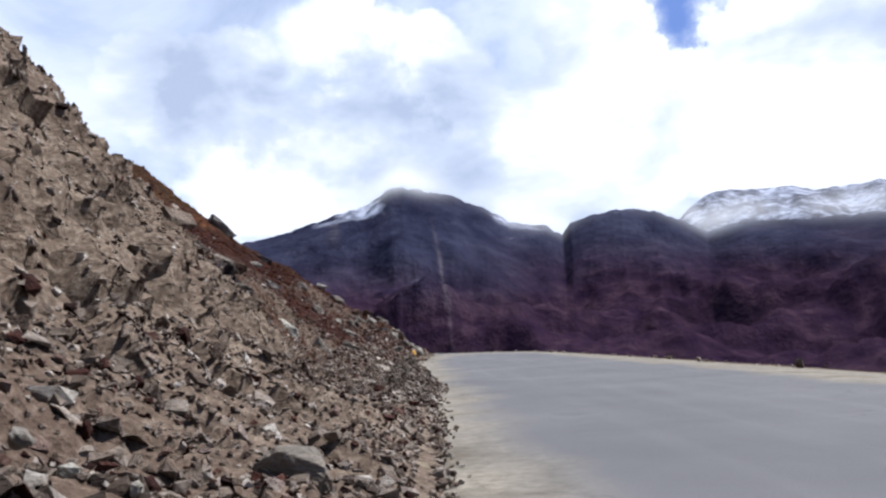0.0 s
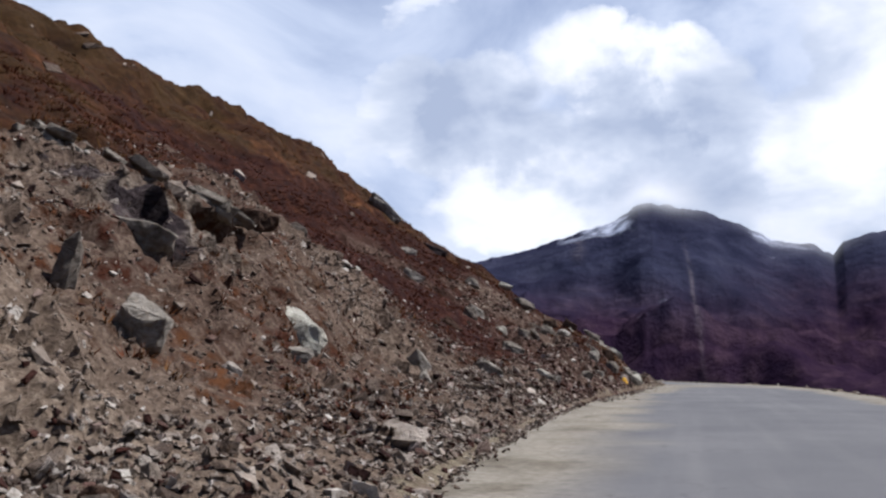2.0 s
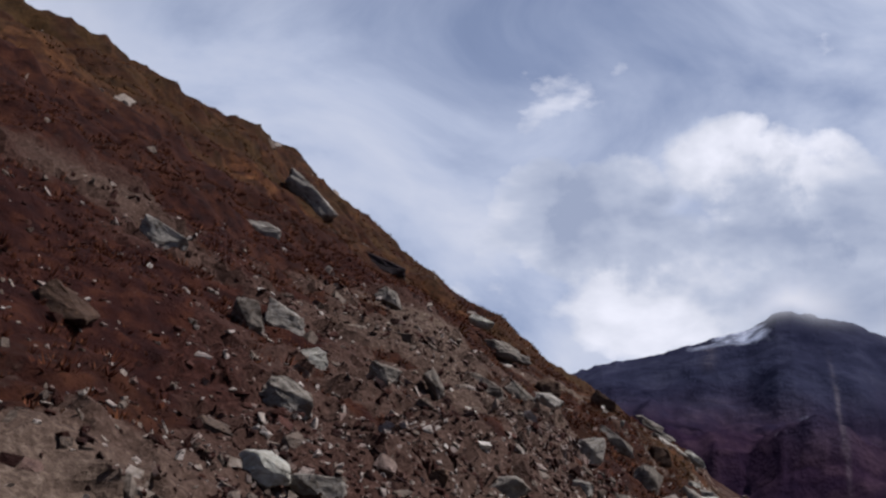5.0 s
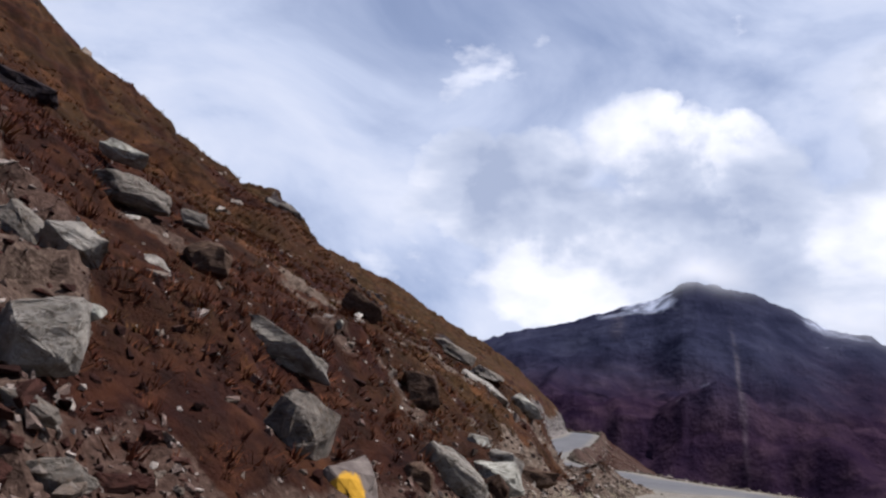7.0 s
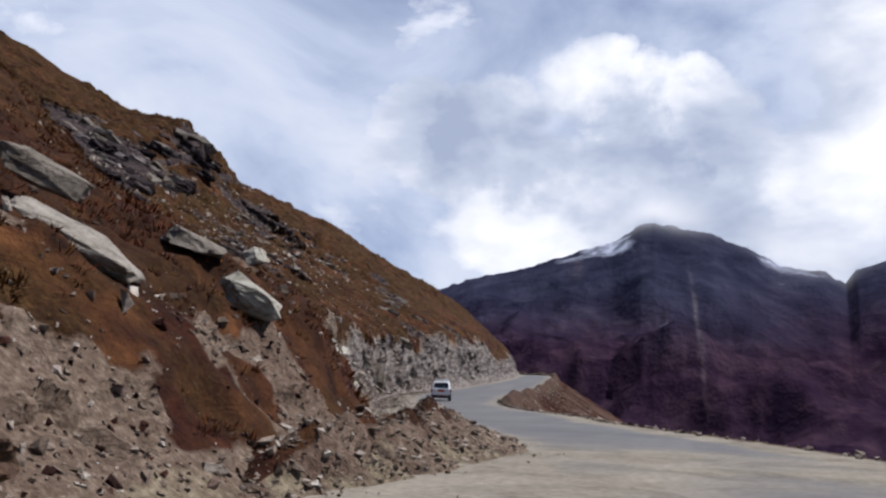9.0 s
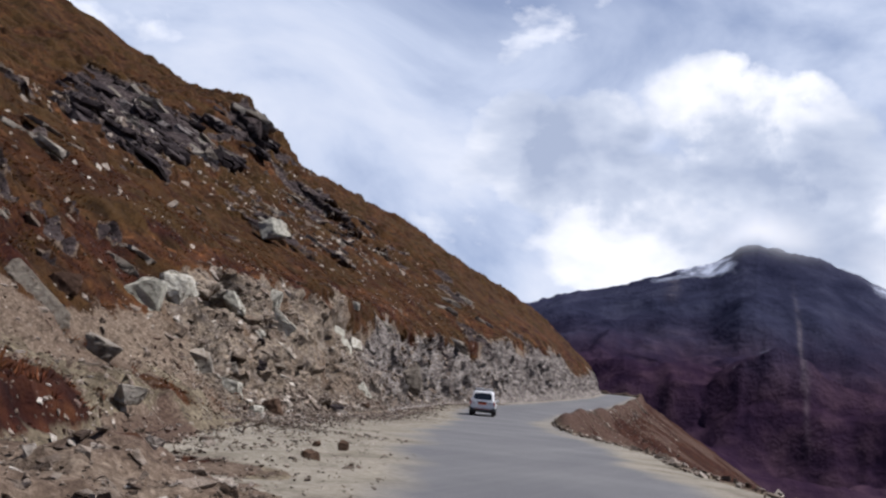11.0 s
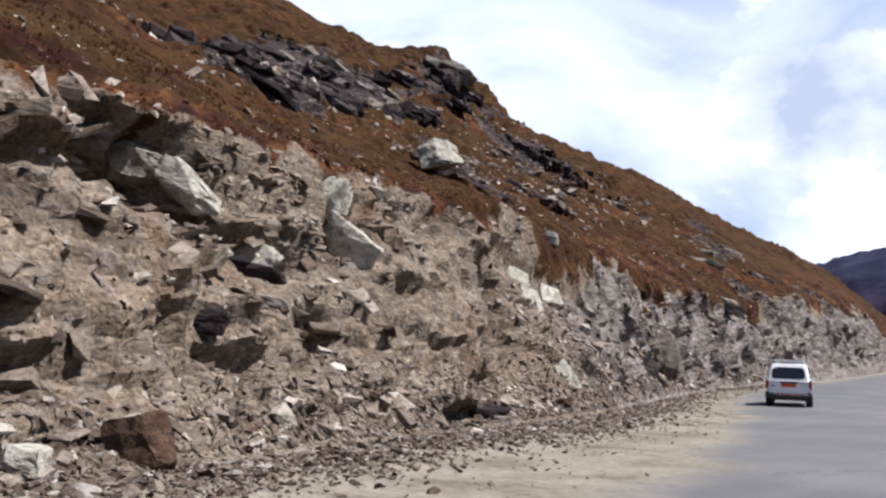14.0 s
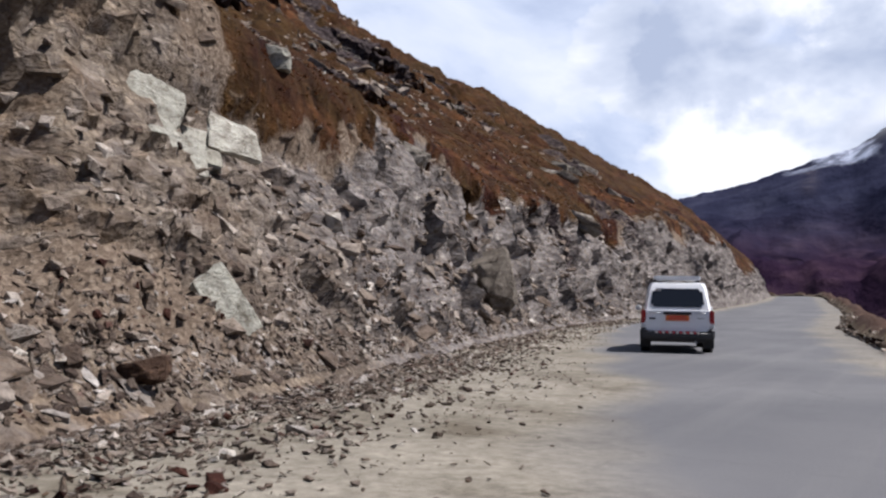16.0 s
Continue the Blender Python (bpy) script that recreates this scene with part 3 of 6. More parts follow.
def ledges(co, period, seed, tilt):
    """Broken beds: each rises abruptly and falls back behind its edge."""
    c = co @ np.array(tilt) / period + 0.45 * fbm(co / period * 0.22, 3, seed)
    k = np.floor(c)
    f = c - k
    along = co @ np.array((0.35, 0.9, 0.25)) / (period * 3.4) + 7.0 * hashed(k, k * 0, k * 0, seed + 3)
    out = 0.25 + 0.75 * hashed(k, np.floor(along), k * 0, seed + 5)
    return (1 - f) ** 0.8 * out * smooth(0, 0.12, f)


def rim(y):
    """Distance from the foot to the grassy rim above the cut bank."""
    return np.interp(y, (-60, 10, 22, 29, 33, 38, 43, 48, 52, 56, 61, 66, 72, 80, 88, 96, 104, 109, 113, 118, 126, 132, 141, 155, 178, 260),
                     (9, 9, 9.6, 9.9, 10.0, 10.8, 12.6, 12.8, 11.3, 10.0, 8.8, 7.2, 5.2, 3.1, 3.4, 4.6, 4.6, 4.1, 3.8, 4.3, 4.0, 3.3, 3.3, 3.4, 2.6, 2.6))


def hill_masks(x, y, off):
    """Where grass, bare rock, outcrops darkened for overhang shade, red soil and pale dust lie on the hill."""
    p = np.stack([x, y, off * 0], 1)
    n = fbm(p * 0.18, 4, 5)
    m = fbm(p * 0.7, 3, 9)
    edge = rim(y)
    loose = np.where(y > 103, 0.7, 1.8)
    grass = smooth(-1.0, 1.0, (off - edge + n * loose + m * 0.6) * np.where(y > 103, 1.7, 1.0))
    zone = np.interp(y, (0, 30, 42, 50, 56, 63, 72, 80, 90, 98, 106), (0.25, 0.25, 0.4, 0.95, 0.75, 0.65, 0.55, 0.55, 0.5, 0.25, 0.0))
    red = zone + n * 0.3 * (zone > 0.05)
    red = np.maximum(red, 0.9 * smooth(34, 40, y) * (1 - smooth(66, 76, y)) * smooth(-1, 0.5, off - edge))
    red = red * (1 - np.interp(y, (60, 80), (0.92, 0.4)) * smooth(0, 4.5, off - edge + 2.5 * n - np.interp(y, (38, 50, 64, 76), (2.0, 4.0, 5.5, 2.5))))
    tufts = smooth(0.15, 0.5, n + 0.5 * m + 0.28 * smooth(47, 53, y) * (1 - smooth(62, 68, y)) + 0.5 * smooth(62, 70, y) * (1 - smooth(92, 97, y))) * np.interp(y, (0, 14, 24, 42, 50, 60, 84, 92, 100, 110), (0.3, 0.35, 0.48, 0.45, 0.8, 0.9, 0.95, 0.8, 0.6, 0.0)) * smooth(0.1, np.where(y > 62, 0.8, 2.0), off)
    grass = np.maximum(grass, tufts)
    bank = smooth(66, 72, y) * (1 - smooth(88, 95, y)) * smooth(0.25, 0.9, off)
    grass = np.maximum(grass, bank * smooth(-0.6, -0.1, m + 0.3 * n))
    rock = smooth(101, 108, y) * np.where(y > 106, smooth(-0.7, 0.2, off + 0.3 * m), smooth(0.3, 1.4, off + 0.4 * m)) * (1 - near_spot(x, y, -20.7, 123.8, 0.9, 4.0) * (off < 1.9)) * (1 - smooth(-0.5, 0.5, off - edge + n * loose))
    rock = np.maximum(rock, 0.8 * near_spot(x, y, -8.0, 31, 1.6, 4))
    patch = fbm(p * 0.11, 4, 63)
    dark = smooth(-1.2, 1.2, inside(x, y, HIGH_BAND) + 3.0 * n + 1.5 * m) * smooth(-0.75, -0.35, patch + 0.4 * m)
    dark = np.maximum(dark, 0.95 * smooth(-1.5, 1.5, inside(x, y, LOW_BAND) + 3.5 * n + 1.5 * m) * smooth(-0.15, 0.25, patch + 0.5 * m))
    dark = np.maximum(dark, 0.9 * smooth(-0.8, 0.8, inside(x, y, CREST) + n + m) * smooth(-0.1, 0.25, m))
    dark = np.maximum(dark, smooth(0.52, 0.75, m * 0.6 + n * 0.75) * smooth(9, 14, off) * (1 - smooth(20, 28, off)) * smooth(88, 100, y) * (1 - smooth(125, 140, y)))
    for cx, cy, r in OUTCROPS:
        dark = np.maximum(dark, near_spot(x, y, cx, cy, r, r * 1.3) * (0.85 + 0.5 * m))
    dust = smooth(82, 90, y) * (1 - smooth(99, 105, y)) * (1 - smooth(1.0, 3.2, off + 1.6 * n)) * (0.8 + 0.6 * m) + 0.5 * (1 - smooth(0.1, 0.9, off)) * (1 - smooth(104, 108, y)) + 0.25 * n * (y < 30)
    grass = grass * (1 - smooth(0.35, 0.6, dark))
    furrow = near_furrow(x, y)
    grass = grass * (1 - 0.9 * smooth(0.15, 0.5, furrow) * (off < 4))
    red, dust = np.maximum(red, 0.6 * smooth(0.35, 0.8, furrow)), dust * (1 - smooth(0.25, 0.7, furrow))
    return grass, rock, dark, red, dust


RECESSES = ((33.4, 6.35, 1.5, 0.4, 0.9), (31.4, 9.2, 0.6, 0.35, 0.8), (38.5, 6.9, 0.9, 0.3, 0.5), (110.4, 3.6, 1.1, 0.55, 1.9), (111.7, 3.1, 0.6, 0.25, 0.9), (108.3, 3.3, 1.2, 0.25, 0.9), (112.9, 2.8, 1.2, 0.18, 0.6), (113.9, 2.2, 0.5, 0.22, 0.6), (111.3, 1.7, 0.9, 0.16, 0.5),
            (109.9, 1.75, 0.35, 0.3, 0.5), (118.4, 2.8, 0.6, 0.18, 0.5), (116.0, 3.2, 0.7, 0.2, 0.6), (123.7, 3.0, 0.5, 0.45, 0.8), (123.1, 2.1, 0.5, 0.35, 0.7), (118.4, 0.6, 1.6, 0.3, 0.8),
            (151.7, 1.0, 0.8, 0.7, 0.9), (105.5, 2.2, 0.8, 0.4, 0.6), (131, 2.6, 0.7, 0.4, 0.6), (145, 1.5, 0.5, 0.9, 0.6), (138, 1.2, 0.6, 0.8, 0.5), 
            (114.8, 1.2, 0.8, 0.14, 0.35), (106.8, 1.5, 0.9, 0.15, 0.4), (120.8, 1.5, 0.7, 0.15, 0.4), (126, 1.7, 0.5, 0.3, 0.4))


def build_hillside():
    ys = np.concatenate([np.arange(-40, 4, 0.5), np.arange(4, 150, 0.125), np.arange(150, 206, 0.3), np.arange(206, 312, 0.7)])
    offs = np.concatenate([np.arange(-0.6, 5, 0.075), np.arange(5, 8, 0.11), np.arange(8, 14, 0.2), np.arange(14, 70, 0.38), np.arange(70, 99, 3)])
    Y, O = np.meshgrid(ys, offs, indexing="ij")
    y, off = Y.ravel(), O.ravel()
    x = FOOT(y) - off
    z = hill_z(y, np.maximum(off, 0)) - 0.25 * smooth(0, -0.6, off)
    rows, cols = Y.shape
    co = np.stack([x, y, z], 1)
    g = co.reshape(rows, cols, 3)
    nrm = np.cross(np.gradient(g, axis=0), np.gradient(g, axis=1)).reshape(-1, 3)
    nrm *= -np.sign(nrm[:, 2:3] + 1e-9) * -1
    nrm /= np.linalg.norm(nrm, axis=1, keepdims=True) + 1e-9
    nrm[nrm[:, 2] < 0] *= -1
    grass, rock, dark, red, dust = hill_masks(x, y, off)
    bedded = co @ np.array(Euler((0.6, 0.35, 0.2)).to_matrix())
    big = facets(bedded * (0.55, 0.55, 1.1), 3)
    mid = facets(bedded * (0.95, 0.95, 2.0), 19)
    small = facets(bedded * (1.6, 1.6, 3.6), 11)
    ribs = facets(co * (0.75, 0.75, 0.28), 27)
    lump = fbm(co * 0.35, 4, 21)
    fine = fbm(co * 2.2, 4, 31)
    hummock = fbm(co * 0.9, 3, 35)
    near = smooth(0.0, 1.2, off)
    upper = smooth(8, 24, off)
    d = near * (lump * 0.17 + fine * 0.05 + grass * (hummock * 0.15 + upper * (lump * 0.6 + big * 0.16 * smooth(85, 100, y))) + dust * fine * 0.05)
    # the cut bank: shallow broken beds, then upright ribs of grey rock farther on
    ribbed = smooth(124, 134, y + 2.5 * fbm(co * 0.3, 2, 90))
    blocky = 1 - smooth(113, 119, y + 3 * lump)
    beds = ledges(co, 1.5, 59, (0.30, 0.05, 0.95)) * (0.10 + 0.26 * blocky) + ledges(co, 0.62, 61, (0.25, 0.18, 0.95)) * 0.24 + ledges(co, 0.27, 67, (0.2, 0.1, 0.97)) * 0.13
    cut = (1 - ribbed) * (beds + big * 0.10 + small * 0.09) + ribbed * (ribs * 0.50 + mid * 0.16 + small * 0.07)
    d += near * rock * (cut - 0.25 * smooth(0.12, 0.45, fbm(bedded * (0.8, 0.8, 1.7), 3, 95) - 0.25))
    lip = smooth(106, 109, y) * (1 - smooth(170, 185, y))
    d += lip * (0.32 * np.exp(-(((off - rim(y) - 0.35) / 0.45) ** 2)) - 0.30 * np.exp(-(((off - rim(y) + 0.45) / 0.30) ** 2)) * np.clip(0.6 + 1.4 * fbm(co * 0.5, 2, 44), 0, 1.3))
    carve = np.zeros(len(y))
    for cy, co_off, ry, ro, depth in RECESSES:
        q = fbm(co * 1.6, 2, 55) * 0.35
        carve += depth * np.exp(-(((y - cy) / ry + q) ** 4) - ((off - co_off) / ro + q) ** 4)
    crag = ledges(co, 4.2, 71, (0.42, -0.30, 0.85)) * 3.4 + ledges(co, 1.3, 73, (0.40, -0.34, 0.85)) * 0.9 + big * 0.25
    d += np.clip(dark, 0, 1) * np.where(off < 12, 0.3 * big + 0.2 * small + 0.1, 0.0)
    d += near * (1 - rock) * (1 - grass) * (small * 0.12 + (mid * 0.16 + big * 0.14) * smooth(1.5, 3.0, off) * (1 - smooth(60, 75, y)))
    d -= 0.42 * near_furrow(x, y) * smooth(-0.1, 0.6, off)
    d *= np.where(off < 0, 0, 1)
    jut = np.clip(dark, 0, 1) * (off >= 12) * (crag - 1.1)
    co = co + nrm * d[:, None] + jut[:, None] * np.array((0.70, -0.55, 0.40)) + carve[:, None] * np.array((-0.96, -0.15, -0.30))
    straw = np.interp(y, (50, 66, 88, 100), (0.85, 0.3, 0.3, 0.5)) * smooth(0.5, 4.5, off - rim(y) + 2.5 * fbm(co * 0.12, 3, 14) - np.interp(y, (38, 50, 64, 76), (2.0, 4.0, 5.5, 2.5))) * (0.75 + 0.5 * lump)
    me = grid_mesh("ground", co, rows, cols, dict(grass=grass, rock=rock, dark=dark, red=red, dust=dust, straw=straw, tan=1 - smooth(124, 134, y + 2.5 * fbm(co * 0.3, 2, 90))), HILL)
    me.set_sharp_from_angle(angle=radians(34))
    ob = tagged(new("ground", me), "steep hillside of scree, grey schist and rust-brown grass", "hillside", kind="structure")
    return ob, co.reshape(rows, cols, 3), ys, offs


hill, HILL_CO, HILL_Y, HILL_OFF = build_hillside()


def on_hill(y, off):
    """Points of the finished hill surface, with its slope's normal."""
    i = np.clip(np.searchsorted(HILL_Y, y), 1, len(HILL_Y) - 2)
    j = np.clip(np.searchsorted(HILL_OFF, off), 1, len(HILL_OFF) - 2)
    at = HILL_CO[i, j]
    n = np.cross(HILL_CO[i + 1, j] - HILL_CO[i - 1, j], HILL_CO[i, j - 1] - HILL_CO[i, j + 1])
    n *= np.sign(n[:, 2:3] + 1e-9)
    return at, n / (np.linalg.norm(n, axis=1, keepdims=True) + 1e-9)


def build_road():
    ys = np.concatenate([np.arange(-40, 4, 0.5), np.arange(4, 150, 0.25), np.arange(150, 311, 0.5)])
    s = np.linspace(0, 1, 80)
    Y, S = np.meshgrid(ys, s, indexing="ij")
    y, s = Y.ravel(), S.ravel()
    left, right = FOOT(y) - 0.9, VERGE(y) + 1.2
    x = left + (right - left) * s
    p = np.stack([x, y, y * 0], 1)
    dirt = 1 - smooth(-1.0, 0.9, x - TAR(y) + 0.5 * fbm(p * 0.4, 3, 4))
    dirt = np.maximum(dirt, smooth(-0.6, 0.6, x - VERGE(y) + 0.5 + 0.4 * fbm(p * 0.5, 3, 6)) * np.interp(y, (110, 125), (1.0, 0.6)))
    band = smooth(73, 78, y + 0.35 * x) * (1 - smooth(86, 92, y + 0.4 * x))
    dirt = np.maximum(dirt, band * (0.75 + 0.5 * fbm(p * 0.35, 3, 8)))
    bare = (1 - smooth(-1.6, -0.3, x - TAR(y))) * smooth(84, 89, y) * (1 - smooth(101, 108, y))
    z = road_z(y) + bare * (0.05 * fbm(p * 0.9, 4, 2) + 0.015 * fbm(p * 4.0, 2, 12) - 0.03) - 0.02 * (x > VERGE(y)) * (x - VERGE(y))
    me = grid_mesh("road", np.stack([x, y, z], 1), *Y.shape, dict(dust=dirt), ROAD)
    return tagged(new("road", me), "worn grey asphalt mountain road with pale dusty shoulders", "road", kind="structure")


road = build_road()


def build_earth_bank():
    """A low bank of pushed-up earth between the slope and the dirt stretch of the road."""
    ys, s = np.arange(75.5, 94.2, 0.12), np.linspace(0, 1, 34)
    Y, V = np.meshgrid(ys, s, indexing="ij")
    y, v = Y.ravel(), V.ravel()
    inner = FOOT(y) - 0.7
    outer = np.interp(y, (75.5, 80, 85, 88, 91, 94.2), (-1.25, -0.75, -0.55, -1.35, -2.6, -5.2))
    p = np.stack([inner + (outer - inner) * v, y, v * 0], 1)
    n, f = fbm(p * 0.8, 4, 101), fbm(p * 3.0, 3, 102)
    ends = smooth(75.5, 78, y) * smooth(92.5, 88.5, y)
    h = (0.50 + 0.28 * n) * smooth(1.0, 0.55, v + 0.12 * n) * (0.75 + 0.35 * np.exp(-((v - 0.5) / 0.16) ** 2)) + 0.11 * f * smooth(1.0, 0.85, v)
    z = h * ends + 0.04 * (1 - v) - 0.06 * smooth(0.93, 1.0, v) - 0.05 * (1 - ends)
    masks = dict(grass=0.75 * smooth(0.2, 0.5, n) * (v < 0.6), rock=v * 0, dark=v * 0, red=0.35 + 0.35 * n, straw=v * 0, dust=0.55 * smooth(0.5, 1.0, v + 0.3 * n), tan=v * 0)
    me = grid_mesh("ground", np.stack([p[:, 0], y, z], 1), *Y.shape, masks, HILL)
    return tagged(new("ground", me), "low bank of loose brown earth along the dirt shoulder", "earth bank", kind="structure"), np.stack([p[:, 0], y, z], 1)


earth_bank, BANK_CO = build_earth_bank()

# ---------------------------------------------------------------- valley and far mountains
RIDGE = np.array([(100, 9), (60, 9), (35, 8), (24, 7.2), (16.5, 6.7), (14.2, 7.6), (12.4, 7.9), (10.2, 8.5), (8.5, 9.0), (6.6, 9.6), (5.2, 9.9), (4.3, 10.5), (3.4, 11.0), (2.5, 11.15), (1.2, 10.75),
                  (-1.1, 10.25), (-2.5, 9.7), (-3.2, 9.5), (-5.0, 8.4), (-7.5, 7.95), (-8.6, 7.25), (-9.2, 8.0), (-10.8, 8.5), (-12.7, 8.65), (-15.0, 8.35), (-16.9, 7.4), (-18.3, 6.6),
                  (-20.8, 7.1), (-23, 7.0), (-28, 6.8), (-40, 6.5), (-100, 6)])


def build_mountains():
    yaw = np.radians(np.concatenate([np.arange(180, 30, -1.0), np.arange(30, -34, -0.1), np.arange(-34, -181, -1.0)]))
    r = np.concatenate([np.arange(0, 60, 6.0), np.arange(60, 400, 20.0), np.arange(400, 1160, 10.0), np.arange(1160, 4300, 60.0)])
    A, R = np.meshgrid(yaw, r, indexing="ij")
    a, rr = A.ravel(), R.ravel()
    pitch = np.interp(-np.degrees(a), -RIDGE[:, 0], RIDGE[:, 1])
    c = np.array((4.0, 30.0))
    # the near edge follows the verge, farther out the sheet fans round the valley
    dx, dy = -np.sin(a), np.cos(a)
    x, y = c[0] + dx * rr, c[1] + dy * rr
    q = np.stack([x, y, rr * 0], 1)
    top = 1100.0
    crest = top * np.tan(np.radians(pitch))
    g = fbm(q / 130.0, 6, 40)
    ridged = 1 - np.abs(fbm(q / 210.0, 5, 50))
    rise = np.interp(rr, (0, 40, 120, 300, 480, 700, 900, 1040, 1100, 1250, 1500, 4300), (-8, -14, -38, -55, -40, 0.14, 0.44, 0.86, 1.0, 0.75, 0.5, 0.2))
    up = np.where(rise > 0, rise, 0)
    z = np.where(rise > 0, up * crest, rise)
    inner = smooth(300, 700, rr) * (1 - smooth(820, 1060, rr))
    z = z + inner * (g * 24 + (ridged - 0.75) * 48) + (1 - inner) * g * np.where(rr > 1090, 3, 0.02 * np.minimum(rr, 200))
    z = z + smooth(1040, 1100, rr) * (1 - smooth(1100, 1130, rr)) * fbm(q / 12.0, 3, 60) * 2.5
    deg = np.degrees(a)
    back = (2300 * np.tan(np.radians(8.7)) + 45 * fbm(q / 260.0, 5, 81)) * np.exp(-((rr - 2300) / 420) ** 2) * smooth(9, 19, -deg)
    z = np.where(rr > 1300, np.maximum(z, back), z)
    high = smooth(118, 172, z)
    snow = high * (1.35 * near_spot(deg, z, 5.4, 185, 1.6, 22) + 0.6 * near_spot(deg, z, 8.4, 165, 2.0, 10) + 0.75 * near_spot(deg, z, -5.5, 160, 2.4, 18) + 0.7 * near_spot(deg, z, -18.5, 130, 2.5, 16)) * 1.0
    snow = np.maximum(snow, 0.6 * near_spot(deg, z, 4.9, 165, 0.45, 30))
    snow = np.where((rr > 1500) & (deg < -8), 0.64, snow)
    scar = 0.55 * near_spot(deg, z, 0.2 + 0.006 * (z - 100) + 0.12 * fbm(q / 40.0, 3, 66), 70, 0.13, 50) + 0.3 * near_spot(deg, z, 7.5, 150, 0.4, 20)
    # lower slopes get the heather tone that also holds haze and valley shade
    hazy_heath = 1 - smooth(30, 130, z + 20 * g)
    me = grid_mesh("mountains", np.stack([x, y, z], 1), *A.shape, dict(snow=snow, scar=scar, hazy_heath=hazy_heath), MOUNTAIN)
    return tagged(new("mountains", me), "heather-covered mountains, haze and cloud shade in their dark colour, snow on the high peak", "mountain", kind="structure")


mountains = build_mountains()


def build_cloud_cap():
    """Mist that drifts over the summit and the snowy ridges."""
    m = bpy.data.materials.new("mist")
    m.use_nodes = True
    nt = m.node_tree
    nt.nodes.clear()
    p = place(nt)
    n = maths(nt, "ADD", maths(nt, "MULTIPLY", fractal(nt, p, 0.011, 7, 0.6, 0.5), 1.0), maths(nt, "MULTIPLY", fractal(nt, p, 0.035, 5, 0.6), 0.5))
    dens = maths(nt, "MULTIPLY", mask(nt, "veil"), maths(nt, "ADD", maths(nt, "MULTIPLY", n, 3.6), -1.15, True), True)
    glow = node(nt, "ShaderNodeEmission", Strength=0.655)
    link(nt, ramp(nt, n, (0.45, (0.86, 0.91, 1.0)), (0.85, (1.0, 1.0, 1.0))), glow.inputs["Color"])
    both, out = nt.nodes.new("ShaderNodeMixShader"), nt.nodes.new("ShaderNodeOutputMaterial")
    link(nt, dens, both.inputs[0])
    link(nt, nt.nodes.new("ShaderNodeBsdfTransparent").outputs[0], both.inputs[1])
    link(nt, glow.outputs[0], both.inputs[2])
    link(nt, both.outputs[0], out.inputs[0])
    yaw, up = np.arange(13, -34, -0.25), np.arange(-1.6, 3.3, 0.16)
    A, U = np.meshgrid(yaw, up, indexing="ij")
    a, u = A.ravel(), U.ravel()
    pitch = np.interp(-a, -RIDGE[:, 0], RIDGE[:, 1]) + u
    amount = np.maximum.reduce([np.exp(-((a - 2.4) / 2.6) ** 2), 0.75 * np.exp(-((a + 6.5) / 3.0) ** 2), 0.55 * np.exp(-((a + 19) / 4.5) ** 2), 0.4 * np.exp(-((a + 28) / 5.0) ** 2)])
    centre = np.where(a > -3, 0.75, 0.7)
    veil = amount * np.exp(-((u - centre) / np.where(u > centre, 1.1, 0.75)) ** 2) * smooth(3.3, 2.4, u) * smooth(-1.6, -1.0, u)
    r = 840.0
    co = np.stack([4.0 - np.sin(np.radians(a)) * r, 30.0 + np.cos(np.radians(a)) * r, np.tan(np.radians(pitch)) * r], 1)
    me = grid_mesh("backdrop", co, *A.shape, dict(veil=veil), m)
    return tagged(new("backdrop", me), "thin white mist drifting over the summit ridge", "cloud", kind="structure")


cloud_cap = build_cloud_cap()


def build_valley_side():
    """The slope that falls from the verge into the valley."""
    ys = np.arange(-40, 311, 0.6)
    w = np.concatenate([np.arange(0, 6, 0.3), np.arange(6, 90, 2.5)])
    Y, Wd = np.meshgrid(ys, w, indexing="ij")
    y, w = Y.ravel(), Wd.ravel()
    x = VERGE(y) + 1.1 + w
    p = np.stack([x, y, w * 0], 1)
    bank = np.exp(-((w - 0.9) / 0.8) ** 2) * smooth(126, 140, y) * (0.8 + 0.5 * fbm(p * 0.3, 3, 72))
    z = road_z(y) - 0.02 - 0.62 * np.maximum(w - 0.4, 0) + bank + fbm(p * 0.5, 4, 70) * 0.3 * smooth(0, 2, w)
    n = fbm(p * 0.2, 3, 71)
    masks = dict(grass=0.85 * smooth(0.8, 3.0, w + n) * smooth(-0.5, 0.2, n), rock=w * 0, dark=w * 0, red=w * 0 + 0.75, straw=w * 0, dust=0.55 * (1 - smooth(0, 0.9, w)), tan=w * 0)
    me = grid_mesh("verge", np.stack([x, y, z], 1), *Y.shape, masks, HILL)
    return tagged(new("verge", me), "stony valley-side verge with rusty grass beside the road", "verge", kind="structure")


valley_side = build_valley_side()


# ---------------------------------------------------------------- stones


def hull_points(rng, extra, corner):
    pts = [Vector((a * rng.uniform(corner, 1), b * rng.uniform(corner, 1), c * rng.uniform(corner, 1))) * 0.5 for a in (-1, 1) for b in (-1, 1) for c in (-1, 1)]
    pts = pts[: 8 if extra else rng.choice((6, 7, 8))]
    for _ in range(extra):
        v = Vector([rng.gauss(0, 1) for _ in range(3)]).normalized()
        pts.append(v * rng.uniform(0.5, 0.62))
    return pts


